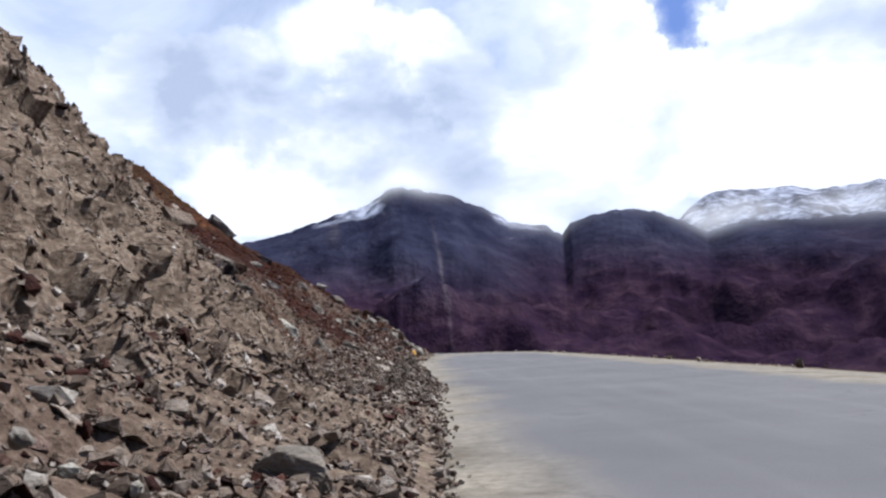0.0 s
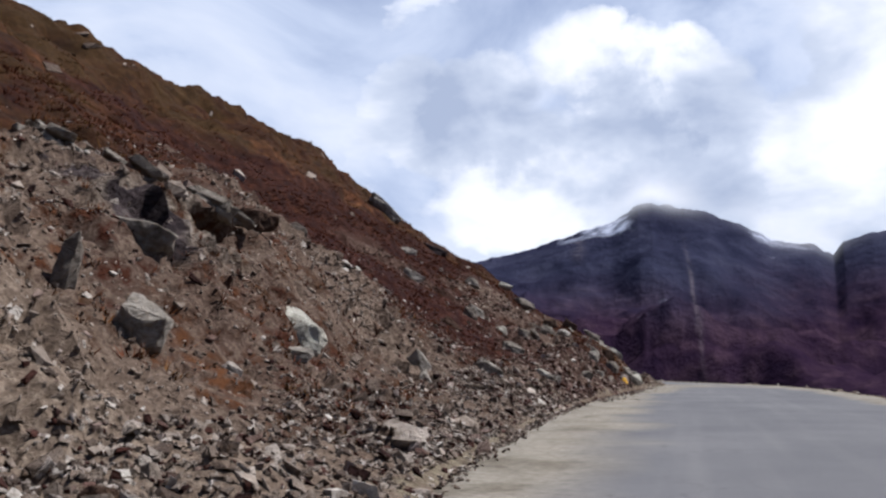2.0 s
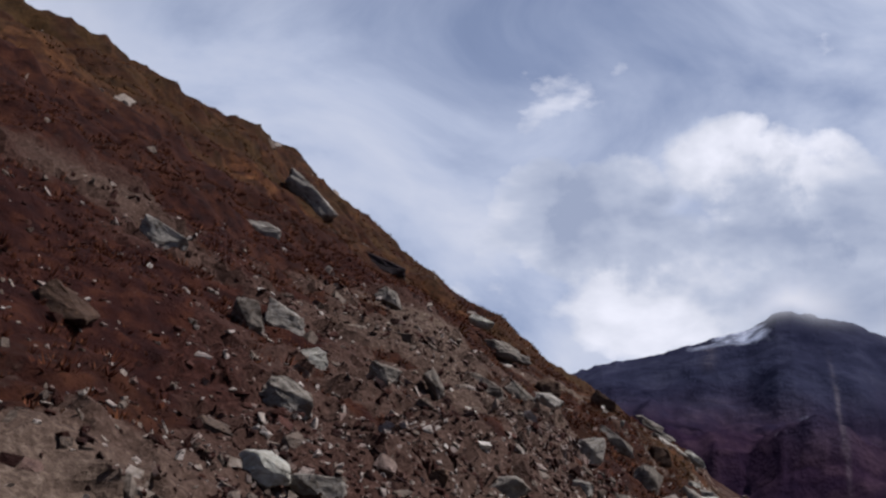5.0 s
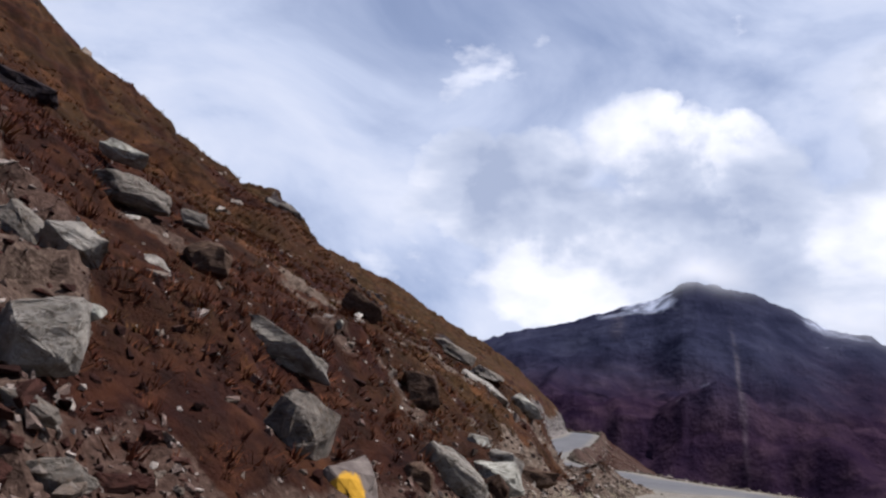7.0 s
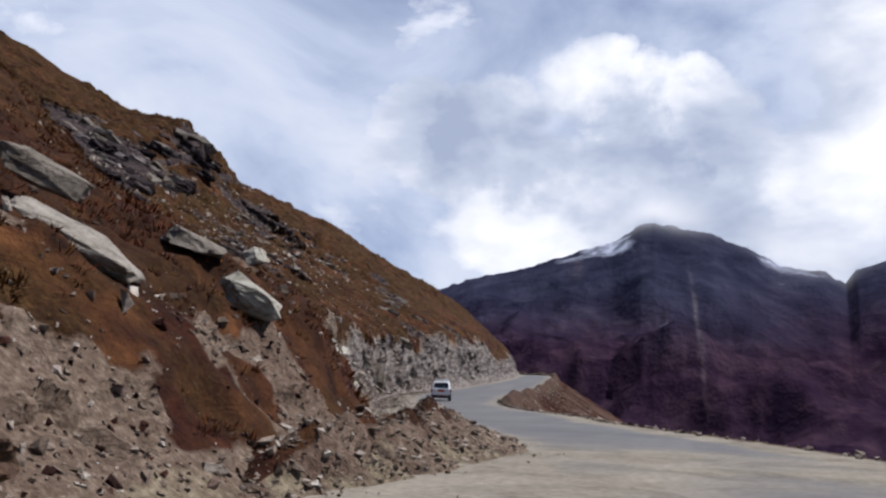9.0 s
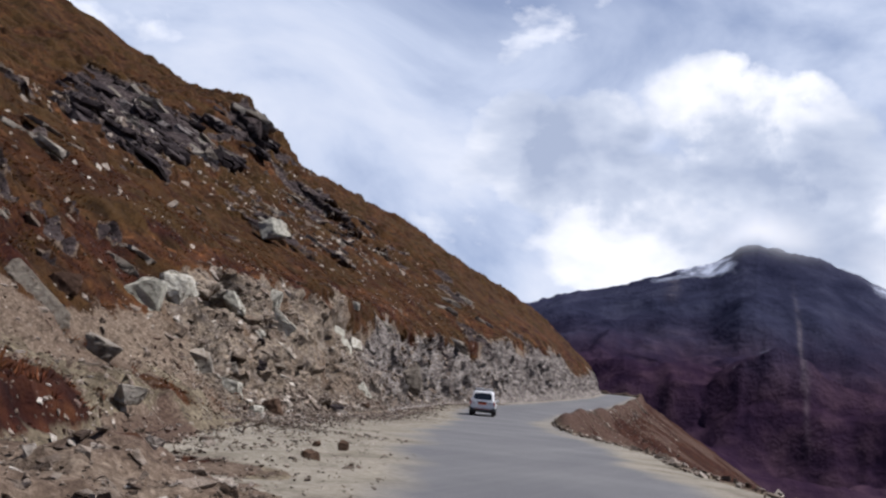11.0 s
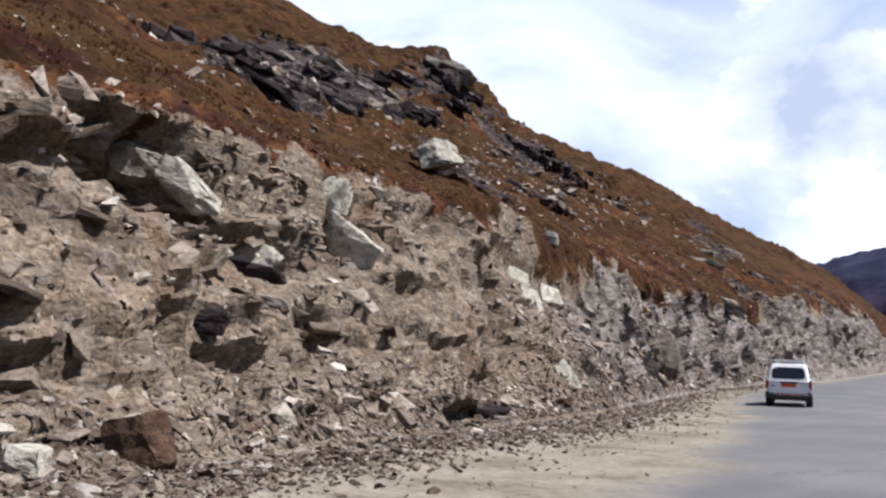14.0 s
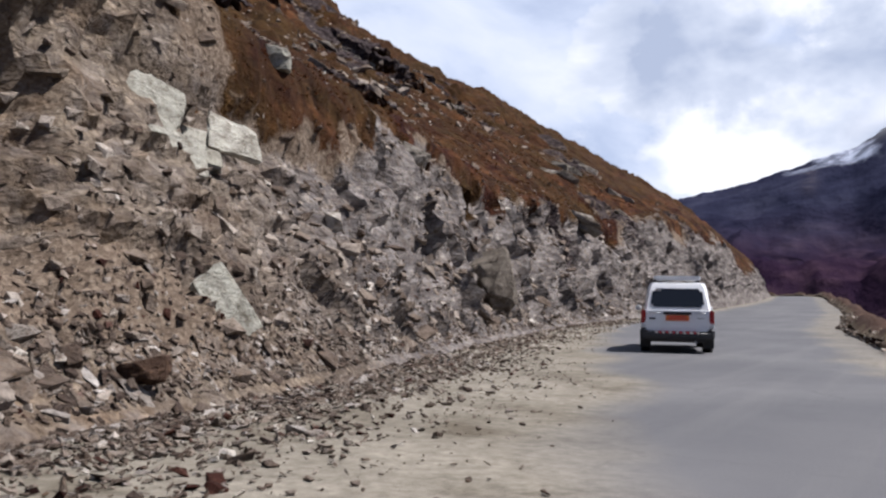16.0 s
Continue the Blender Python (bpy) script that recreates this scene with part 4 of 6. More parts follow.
def hull(points):
    bm = bmesh.new()
    for p in points:
        bm.verts.new(p)
    got = bmesh.ops.convex_hull(bm, input=bm.verts)
    bmesh.ops.delete(bm, geom=[v for v in bm.verts if not v.link_faces], context="VERTS")
    return bm


def stone_templates(count, seed):
    rng, out = random.Random(seed), []
    for _ in range(count):
        bm = hull(hull_points(rng, 0, 0.35))
        bmesh.ops.triangulate(bm, faces=bm.faces)
        bm.verts.index_update()
        out.append((np.array([v.co for v in bm.verts]), np.array([[v.index for v in f.verts] for f in bm.faces])))
        bm.free()
    return out


def frames_from(normals, spin, tilt, lean):
    """Turns that lay local z near the normals, spun and tipped at random."""
    ref = np.tile((0.3, 1.0, 0.1), (len(normals), 1))
    tx = np.cross(ref, normals)
    tx /= np.linalg.norm(tx, axis=1, keepdims=True)
    base = np.stack([tx, np.cross(normals, tx), normals], 2)
    c, s, z, o = np.cos(spin), np.sin(spin), 0 * spin, 0 * spin + 1
    rz = np.stack([np.stack([c, -s, z], 1), np.stack([s, c, z], 1), np.stack([z, z, o], 1)], 1)
    c, s = np.cos(tilt), np.sin(tilt)
    rx = np.stack([np.stack([o, z, z], 1), np.stack([z, c, -s], 1), np.stack([z, s, c], 1)], 1)
    c, s = np.cos(lean), np.sin(lean)
    ry = np.stack([np.stack([c, z, s], 1), np.stack([z, o, z], 1), np.stack([-s, z, c], 1)], 1)
    return base @ rz @ rx @ ry


def scatter(name, at, turns, scales, templates, mat, label, category):
    kinds = np.arange(len(at)) % len(templates)
    cos, faces, first = [], [], 0
    for k, (v, f) in enumerate(templates):
        sel = kinds == k
        pts = np.einsum("nij,nvj->nvi", turns[sel], v[None] * scales[sel][:, None, :]) + at[sel][:, None, :]
        n = sel.sum()
        cos.append(pts.reshape(-1, 3))
        faces.append((f[None] + (np.arange(n) * len(v))[:, None, None] + first).reshape(-1, 3))
        first += n * len(v)
    me = bpy.data.meshes.new(name)
    fill(me, np.concatenate(cos), np.concatenate(faces))
    me.materials.append(mat)
    me.polygons.foreach_set("use_smooth", np.full(len(me.polygons), False))
    return tagged(new(name, me), label, category, kind="stuff")


def single(name, at, turns, scales, templates, mat, parent, pick):
    """The picked stones as objects of their own on shared meshes; returns the rest as a mask."""
    meshes = []
    for v, f in templates:
        me = bpy.data.meshes.new(name)
        fill(me, v, f)
        me.materials.append(mat)
        me.polygons.foreach_set("use_smooth", np.full(len(me.polygons), False))
        meshes.append(me)
    for k, i in enumerate(pick):
        ob = new(name, meshes[k % len(meshes)])
        ob.parent = parent
        m = Matrix(turns[i].tolist()) @ Matrix.Diagonal(scales[i].tolist())
        ob.matrix_basis = Matrix.Translation(at[i].tolist()) @ m.to_4x4()
    rest = np.ones(len(at), bool)
    rest[pick] = False
    return rest


def ground_at(y, off):
    at, n = on_hill(y, off)
    flat = off < 0.15
    at[flat, 0], at[flat, 1] = (FOOT(y) - off)[flat], y[flat]
    at[flat, 2] = road_z(y)[flat] + 0.01
    n[flat] = (0, 0, 1)
    return at, n


def build_scree():
    rng = np.random.default_rng(7)
    n = 330000
    y = np.where(rng.random(n) < 0.35, rng.uniform(2, 45, n), rng.uniform(2, 172, n))
    off = np.where(rng.random(n) < 0.5, rng.uniform(-2.6, 3.0, n), rng.uniform(0, 10.5, n))
    x = FOOT(y) - off
    grass, rock, dark, red, dust = hill_masks(x, y, off)
    lump = fbm(np.stack([x, y, off], 1) * 0.6, 3, 77)
    dens = np.interp(y, (0, 14, 20, 48, 60, 66, 72, 84, 92, 100, 106, 112, 172), (1.0, 1.0, 1.0, 0.95, 0.9, 0.8, 0.6, 0.6, 0.75, 0.42, 0.7, 1.0, 0.8))
    dens = dens * (1 - 0.86 * grass) * np.where(rock > 0.5, np.interp(off, (0.6, 1.5, 2.4), (0.95, 0.45, 0.10)), 1.0)
    wide = FOOT(y) - TAR(y)
    spread = smooth(104, 112, y) * np.interp(off, (-2.6, -1.8, -0.8, 0), (0.04, 0.26, 0.85, 0.3)) + smooth(80, 86, y) * (1 - smooth(104, 112, y)) * 0.12
    spread -= (y < 48) * np.interp(off, (-0.5, -0.2, 0), (0.5, 0.3, 0.0))
    dens = dens * np.where(off < 0, np.interp(off, (-1.6, -0.8, -0.15, 0), (0.004, 0.03, 0.4, 0.9)) + spread, 1.0) * np.clip(0.75 + 0.7 * lump, 0.12, 1.3)
    keep = (rng.random(n) < dens) & (off > wide - 0.35)
    y, off = y[keep], off[keep]
    size = np.exp(rng.normal(np.log(0.056), 0.55, len(y)))
    size = np.clip(size * np.interp(y, (0, 12, 20, 45, 60, 70, 90, 105, 172), (0.72, 0.74, 0.85, 0.95, 1.25, 0.9, 0.75, 0.8, 0.9)), 0.024, 0.36)
    size = np.where(off < 0, np.minimum(size, np.where(y > 104, 0.11, 0.07)), size)
    at, nrm = ground_at(y, off)
    scales = size[:, None] * np.stack([rng.uniform(0.8, 1.5, len(y)), rng.uniform(0.55, 1.1, len(y)), rng.uniform(0.22, 0.7, len(y))], 1)
    turns = frames_from(nrm, rng.uniform(0, 6.3, len(y)), rng.normal(0, 0.45, len(y)), rng.normal(0, 0.45, len(y)))
    at = at + nrm * (scales[:, 2] * 0.22)[:, None]
    zone = np.interp(y, (0, 30, 42, 50, 64, 72, 90, 172), (0.22, 0.22, 0.4, 0.9, 0.85, 0.4, 0.25, 0.12))
    red = rng.random(len(y)) < zone
    for pick, name, mat, label in ((~red, "scree", SCREE, "loose grey and brown scree stones covering the slope"), (red, "maroon_scree", MAROON, "dark maroon scree stones covering the lower slope")):
        scatter(name, at[pick], turns[pick], scales[pick], stone_templates(14, 5), mat, label, "stones")


def build_talus():
    """Chips that have fallen from the cut bank onto the dirt shoulder."""
    rng = np.random.default_rng(53)
    n = 46000
    y = np.where(rng.random(n) < 0.68, rng.uniform(103, 134, n), rng.uniform(84, 160, n))
    off = np.where(y > 104, np.where(rng.random(n) < 0.62, rng.normal(0.35, 0.7, n), rng.normal(-0.8, 1.2, n)), 0.35 - 2.7 * np.abs(rng.normal(0, 1.1, n)))
    x = FOOT(y) - off
    lump = fbm(np.stack([x, y, off], 1) * 0.9, 3, 97)
    keep = (x < TAR(y) - 0.1 + 0.5 * lump) & (rng.random(n) < np.interp(y, (84, 90, 104, 106, 160), (0.2, 0.6, 0.7, 0.95, 0.75)) * np.clip(0.8 + 0.9 * lump, 0.1, 1))
    y, off = y[keep], off[keep]
    at, nrm = ground_at(y, off)
    size = np.clip(np.exp(rng.normal(np.log(0.052), 0.5, len(y))), 0.025, 0.26) * np.interp(off, (-2.5, -0.6, 0.3), (0.6, 0.95, 1.2))
    scales = size[:, None] * np.stack([rng.uniform(0.9, 1.8, len(y)), rng.uniform(0.6, 1.1, len(y)), rng.uniform(0.16, 0.5, len(y))], 1)
    turns = frames_from(nrm, rng.uniform(0, 6.3, len(y)), rng.normal(0, 0.3, len(y)), rng.normal(0, 0.3, len(y)))
    at = at + nrm * (scales[:, 2] * 0.3)[:, None]
    templates = stone_templates(12, 45)
    rest = single("stone", at, turns, scales, templates, TALUS, road, np.argsort(-size * (y < 128))[:280])
    scatter("talus", at[rest], turns[rest], scales[rest], templates, TALUS, "fallen grey and brown schist chips on the dirt shoulder", "stones")


def build_blocks():
    """Larger broken blocks that stand out of the cut bank and the slope."""
    rng = np.random.default_rng(31)
    n = 24000
    y = np.where(rng.random(n) < 0.7, rng.uniform(101, 176, n), rng.uniform(4, 101, n))
    off = rng.uniform(0.3, 7.5, n)
    x = FOOT(y) - off
    grass, rock, dark, red, dust = hill_masks(x, y, off)
    lump = fbm(np.stack([x, y, off], 1) * 0.5, 3, 79)
    keep = rng.random(n) < (np.where(y > 101, 0.9 * rock, np.interp(y, (0, 14, 30, 50, 60, 68, 90), (0.0, 0.01, 0.14, 0.22, 0.22, 0.07, 0.05))) * (1 - 0.8 * grass) * np.clip(0.6 + 1.2 * lump, 0.05, 1.2)) * (1 - 0.6 * np.clip(dust, 0, 1))
    y, off = y[keep], off[keep]
    at, nrm = on_hill(y, off)
    size = np.clip(np.exp(rng.normal(np.log(0.13), 0.55, len(y))), 0.06, 0.5)
    scales = size[:, None] * np.stack([rng.uniform(0.9, 1.8, len(y)), rng.uniform(0.6, 1.1, len(y)), rng.uniform(0.25, 0.7, len(y))], 1)
    bed = np.tile((0.45, -0.25, 0.85), (len(y), 1)) + nrm * 0.5 + rng.normal(0, 0.16, (len(y), 3))
    bed /= np.linalg.norm(bed, axis=1, keepdims=True)
    turns = frames_from(bed, rng.uniform(0, 6.3, len(y)), rng.normal(0, 0.15, len(y)), rng.normal(0, 0.15, len(y)))
    at = at + nrm * (size * 0.1)[:, None]
    templates = stone_templates(14, 15)
    pick = np.argsort(-size * ((y > 100) & (y < 134)))[:280]
    rest = single("block", at, turns, scales, templates, SCREE, hill, pick)
    scatter("rock_blocks", at[rest], turns[rest], scales[rest], templates, SCREE, "broken schist blocks standing out of the cut bank", "stones")


build_blocks()


def boxy_templates(count, seed):
    rng, out = random.Random(seed), []
    for _ in range(count):
        bm = hull(hull_points(rng, 1, 0.62))
        bmesh.ops.bevel(bm, geom=list(bm.edges), offset=0.03, segments=1, affect="EDGES")
        bmesh.ops.triangulate(bm, faces=bm.faces)
        bm.verts.index_update()
        out.append((np.array([v.co for v in bm.verts]), np.array([[v.index for v in f.verts] for f in bm.faces])))
        bm.free()
    return out


def build_bank_slabs():
    """Jointed beds of schist that stand out of the cut bank, all with one dip."""
    rng = np.random.default_rng(35)
    n = 900
    y, off = rng.uniform(103.5, 128, n), rng.uniform(1.2, 4.4, n)
    x = FOOT(y) - off
    grass, rock, dark, red, dust = hill_masks(x, y, off)
    lump = fbm(np.stack([x, y, off * 2], 1) * 0.45, 3, 87)
    keep = rng.random(n) < rock * (1 - grass) * np.clip(0.02 + 0.9 * lump + 0.14 * (y < 115) * (off > 2.2), 0.02, 0.8)
    y, off = y[keep], off[keep]
    at, nrm = on_hill(y, off)
    size = np.clip(np.exp(rng.normal(np.log(0.34), 0.45, len(y))), 0.14, 1.0) * np.where(y < 116, 1.15, 0.8)
    scales = size[:, None] * np.stack([rng.uniform(0.9, 1.9, len(y)), rng.uniform(0.7, 1.1, len(y)), rng.uniform(0.16, 0.42, len(y))], 1)
    bed = np.tile((0.25, -0.10, 0.95), (len(y), 1)) + rng.normal(0, 0.20, (len(y), 3))
    bed /= np.linalg.norm(bed, axis=1, keepdims=True)
    turns = frames_from(bed, 1.9 + rng.normal(0, 0.6, len(y)), rng.normal(0, 0.15, len(y)), rng.normal(0, 0.15, len(y)))
    at = at - nrm * (size * 0.25)[:, None]
    templates = boxy_templates(12, 85)
    rest = single("block", at, turns, scales, templates, BEDROCK, hill, np.argsort(-size)[:120])
    scatter("rock_beds", at[rest], turns[rest], scales[rest], templates, BEDROCK, "jointed tan-grey schist beds in the cut bank", "stones")


BEDROCK = stone_material("bank_schist", ((0.0, (0.085, 0.066, 0.052)), (0.4, (0.17, 0.14, 0.112)), (0.75, (0.25, 0.215, 0.175)), (1.0, (0.36, 0.33, 0.28))), 0.45)
build_bank_slabs()


def build_heap():
    """A heap of dark flakes at the foot of the slope."""
    rng = np.random.default_rng(41)
    n = 3000
    a, r = rng.uniform(0, 6.3, n), np.sqrt(rng.random(n))
    dx, dy = 0.85 * r * np.cos(a), 2.6 * r * np.sin(a)
    y = 18.6 + dy
    at = np.stack([FOOT(y) - 0.45 + dx, y, 0.02 + 0.78 * np.exp(-((dx / 0.55) ** 2) - (dy / 1.6) ** 2) + rng.uniform(-0.03, 0.03, n)], 1)
    up = np.stack([dx * 0.9, dy * 0.25, 0 * dx + 0.7], 1)
    up /= np.linalg.norm(up, axis=1, keepdims=True)
    size = np.clip(np.exp(rng.normal(np.log(0.055), 0.4, n)), 0.03, 0.13)
    scales = size[:, None] * np.stack([rng.uniform(0.9, 1.7, n), rng.uniform(0.6, 1.1, n), rng.uniform(0.15, 0.45, n)], 1)
    turns = frames_from(up, rng.uniform(0, 6.3, n), rng.normal(0, 0.5, n), rng.normal(0, 0.5, n))
    scatter("stone_heap", at, turns, scales, stone_templates(8, 25), SCREE, "heap of dark stone flakes at the slope's foot", "stones")


build_heap()


def build_bank_stones():
    rng = np.random.default_rng(43)
    at = BANK_CO[rng.integers(0, len(BANK_CO), 6000)] + rng.uniform(-0.05, 0.05, (6000, 3)) * (1, 1, 0.2)
    at = at[at[:, 2] > 0.02]
    n = len(at)
    size = np.clip(np.exp(rng.normal(np.log(0.045), 0.6, n)), 0.02, 0.28)
    scales = size[:, None] * np.stack([rng.uniform(0.9, 1.7, n), rng.uniform(0.6, 1.1, n), rng.uniform(0.25, 0.6, n)], 1)
    turns = frames_from(np.tile((0.1, 0.0, 0.99), (n, 1)), rng.uniform(0, 6.3, n), rng.normal(0, 0.4, n), rng.normal(0, 0.4, n))
    scatter("bank_stones", at, turns, scales, stone_templates(8, 29), SCREE, "loose stones on the low earth bank", "stones")


build_bank_stones()


build_scree()
build_talus()


def build_hill_stones():
    """Weathered stones strewn over the grass of the upper slope."""
    rng = np.random.default_rng(67)
    n = 9000
    y, off = rng.uniform(20, 195, n), rng.uniform(4, 40, n)
    x = FOOT(y) - off
    grass = hill_masks(x, y, off)[0]
    lump = fbm(np.stack([x, y, off], 1) * 0.25, 3, 83)
    near_band = np.maximum(inside(x, y, HIGH_BAND), inside(x, y, LOW_BAND))
    keep = rng.random(n) < np.clip(0.15 + 0.9 * lump, 0.03, 0.8) * np.where(y < 85, 0.25, 1.0) + 0.5 * smooth(-6, 0, near_band)
    y, off = y[keep], off[keep]
    at, nrm = on_hill(y, off)
    size = np.clip(np.exp(rng.normal(np.log(0.22), 0.6, len(y))), 0.08, 1.3) * np.interp(off, (4, 20), (0.6, 1.4))
    scales = size[:, None] * np.stack([rng.uniform(0.9, 1.8, len(y)), rng.uniform(0.6, 1.1, len(y)), rng.uniform(0.3, 0.7, len(y))], 1)
    turns = frames_from(nrm, rng.uniform(0, 6.3, len(y)), rng.normal(0, 0.3, len(y)), rng.normal(0, 0.3, len(y)))
    scatter("hill_stones", at, turns, scales, stone_templates(12, 49), SCREE, "weathered stones strewn over the grassy slope", "stones")


build_hill_stones()


def grass_material():
    m, nt, b = material("dry_grass", 0.9)
    g = nt.nodes.new("ShaderNodeNewGeometry")
    p = g.outputs["Position"]
    n1 = fractal(nt, p, 0.35, 6)
    a = ramp(nt, g.outputs["Random Per Island"], (0.0, (0.035, 0.013, 0.006)), (0.5, (0.09, 0.032, 0.013)), (1.0, (0.16, 0.062, 0.023)))
    c = ramp(nt, g.outputs["Random Per Island"], (0.0, (0.035, 0.018, 0.006)), (0.5, (0.08, 0.043, 0.013)), (1.0, (0.145, 0.09, 0.032)))
    link(nt, mix(nt, ramp(nt, n1, (0.46, (0, 0, 0)), (0.66, (1, 1, 1))), a, c), b.inputs["Base Color"])
    return m


def red_grass_material():
    m, nt, b = material("red_grass", 0.9)
    g = nt.nodes.new("ShaderNodeNewGeometry")
    link(nt, ramp(nt, g.outputs["Random Per Island"], (0.0, (0.045, 0.014, 0.009)), (0.5, (0.085, 0.027, 0.014)), (1.0, (0.15, 0.058, 0.025))), b.inputs["Base Color"])
    return m


GRASS, RED_GRASS = grass_material(), red_grass_material()


def tuft_templates(count, seed):
    rng, out = random.Random(seed), []
    for _ in range(count):
        v, f = [], []
        for k in range(10):
            a, r = rng.uniform(0, 6.3), rng.uniform(0.0, 0.5)
            base = Vector((math.cos(a) * r, math.sin(a) * r, -0.12))
            tip = base + Vector((math.cos(a) * rng.uniform(0.1, 0.7), math.sin(a) * rng.uniform(0.1, 0.7), rng.uniform(0.5, 1.1)))
            side = Vector((-math.sin(a), math.cos(a), 0)) * rng.uniform(0.05, 0.09)
            v += [base - side, base + side, tip]
            f.append((3 * k, 3 * k + 1, 3 * k + 2))
        out.append((np.array(v), np.array(f)))
    return out


def build_grass():
    rng = np.random.default_rng(17)
    n = 140000
    y = rng.uniform(2, 190, n)
    off = np.where(rng.random(n) < 0.75, rng.uniform(0.6, 14, n), rng.uniform(8, 22, n))
    x = FOOT(y) - off
    grass, rock, dark, red, dust = hill_masks(x, y, off)
    lump = fbm(np.stack([x, y, off], 1) * 0.8, 3, 78)
    keep = rng.random(n) < np.clip(grass * (0.55 + 0.8 * lump), 0, 1) * np.where(off > 14, 1.0, 0.8)
    y, off = y[keep], off[keep]
    at, nrm = on_hill(y, off)
    up = nrm * 0.5 + np.array((0, 0, 0.5))
    up /= np.linalg.norm(up, axis=1, keepdims=True)
    size = rng.uniform(0.05, 0.14, len(y)) * np.where(off > 10, 0.9, 1.0) * np.interp(y, (0, 48, 56, 66, 96, 106), (1.1, 1.1, 1.2, 1.3, 1.2, 0.9)) * np.where(rng.random(len(y)) < 0.1, 1.5, 1.0)
    scales = size[:, None] * np.stack([rng.uniform(0.9, 1.6, len(y)), rng.uniform(0.9, 1.6, len(y)), rng.uniform(0.7, 1.2, len(y))], 1)
    turns = frames_from(up, rng.uniform(0, 6.3, len(y)), rng.normal(0, 0.2, len(y)), rng.normal(0, 0.2, len(y)))
    zone = hill_masks(FOOT(y) - off, y, off)[3] > rng.uniform(0.2, 0.8, len(y))
    for pick, name, mat, label in ((~zone, "grass", GRASS, "dry rust and straw-coloured alpine grass tufts"), (zone, "red_grass", RED_GRASS, "dark red alpine herb tufts among the scree")):
        scatter(name, at[pick], turns[pick], scales[pick], tuft_templates(8, 3), mat, label, "grass")


build_grass()

STONE_LOOK = {
    "slate": (SLATE, "grey angular schist boulder half sunk in the slope"),
    "pale": (PALE, "pale grey-green schist boulder on the slope"),
    "brown": (BROWN, "rust-brown weathered boulder resting on the bank"),
    "black": (SHADE_BLACK, "dark schist slab, overhang shade in its colour, jutting from the bank"),
}


def painted_stone():
    m, nt, b = material("painted_stone", 0.8)
    g = nt.nodes.new("ShaderNodeTexCoord")
    p = g.outputs["Object"]
    n1, n2 = fractal(nt, p, 4.0, 7, 0.6), fractal(nt, p, 9.0, 5, 0.6)
    rock = ramp(nt, n1, (0.3, (0.07, 0.055, 0.05)), (0.6, (0.17, 0.14, 0.12)))
    n = nt.nodes.new("ShaderNodeVectorMath")
    n.operation = "DISTANCE"
    link(nt, p, n.inputs[0])
    n.inputs[1].default_value = (-0.02, -0.25, -0.02)
    spot = ramp(nt, maths(nt, "ADD", n.outputs["Value"], maths(nt, "MULTIPLY", n2, 0.14)), (0.28, (1, 1, 1)), (0.32, (0, 0, 0)))
    link(nt, mix(nt, spot, rock, (0.55, 0.30, 0.03)), b.inputs["Base Color"])
    bump(nt, b, n1, 0.6, 0.04)
    return m


STONE_LOOK["painted"] = (painted_stone(), "brown boulder with a yellow painted mark on its face")


def boulder(x, y, z, w, d, h, yaw, tilt, look_of="slate", seed=0, lean=0, label=""):
    """An angular boulder w wide across the view, d deep and h high, tipped in the view by tilt degrees."""
    rng = random.Random(seed * 7 + int(abs(x) * 100))
    bm = hull(hull_points(rng, 8, 0.30) if d > 0.4 * min(w, h) else hull_points(rng, 2, 0.7))
    bmesh.ops.dissolve_limit(bm, angle_limit=0.30, verts=bm.verts, edges=bm.edges)
    bmesh.ops.bevel(bm, geom=list(bm.edges), offset=0.022, segments=1, affect="EDGES")
    bmesh.ops.triangulate(bm, faces=bm.faces)
    for limit in (0.3, 0.16):
        bmesh.ops.subdivide_edges(bm, edges=[e for e in bm.edges if e.calc_length() > limit], cuts=1, use_grid_fill=True)
        bmesh.ops.triangulate(bm, faces=bm.faces)
    for v in bm.verts:
        q = v.co * 2.6 + Vector((seed, x, y))
        v.co += v.co.normalized() * (noise.noise(q) * 0.05 + noise.cell(q * 2.3) * 0.03 + noise.noise(q * 4) * 0.025 + noise.noise(q * 9) * 0.012)
    size = Matrix.Diagonal((w * 1.08, d, h * 1.08, 1))
    m = Matrix.Translation((x, y, z)) @ Euler((0, 0, radians(yaw))).to_matrix().to_4x4() @ Euler((radians(lean), radians(tilt), 0)).to_matrix().to_4x4()
    bm.transform(size)
    me = bpy.data.meshes.new("boulder")
    bm.to_mesh(me)
    bm.free()
    mat, text = STONE_LOOK[look_of]
    me.materials.append(mat)
    ob = new("boulder", me)
    ob.matrix_world = m
    return tagged(ob, label or text, "boulder", group="boulders on the slope")


boulder(-0.91, 5.04, 0.33, 0.43, 0.27, 0.28, 10, 8, "slate", 0)
boulder(-1.58, 3.58, 0.59, 0.09, 0.06, 0.06, 24, 3, "pale", 1)
boulder(-1.84, 3.70, 0.72, 0.10, 0.08, 0.09, 26, 3, "slate", 2)
boulder(-1.44, 3.97, 0.44, 0.06, 0.06, 0.08, 20, 3, "pale", 3)
boulder(-5.70, 27.17, 1.74, 0.70, 0.63, 0.70, 27, 31, "slate", 4)
boulder(-6.13, 32.72, 1.81, 1.17, 0.84, 0.89, 21, 36, "pale", 5)
boulder(-6.35, 26.54, 2.47, 0.34, 0.39, 0.88, 30, 11, "slate", 6)
boulder(-8.71, 35.58, 4.70, 1.05, 0.70, 0.73, 24, 1, "brown", 7)
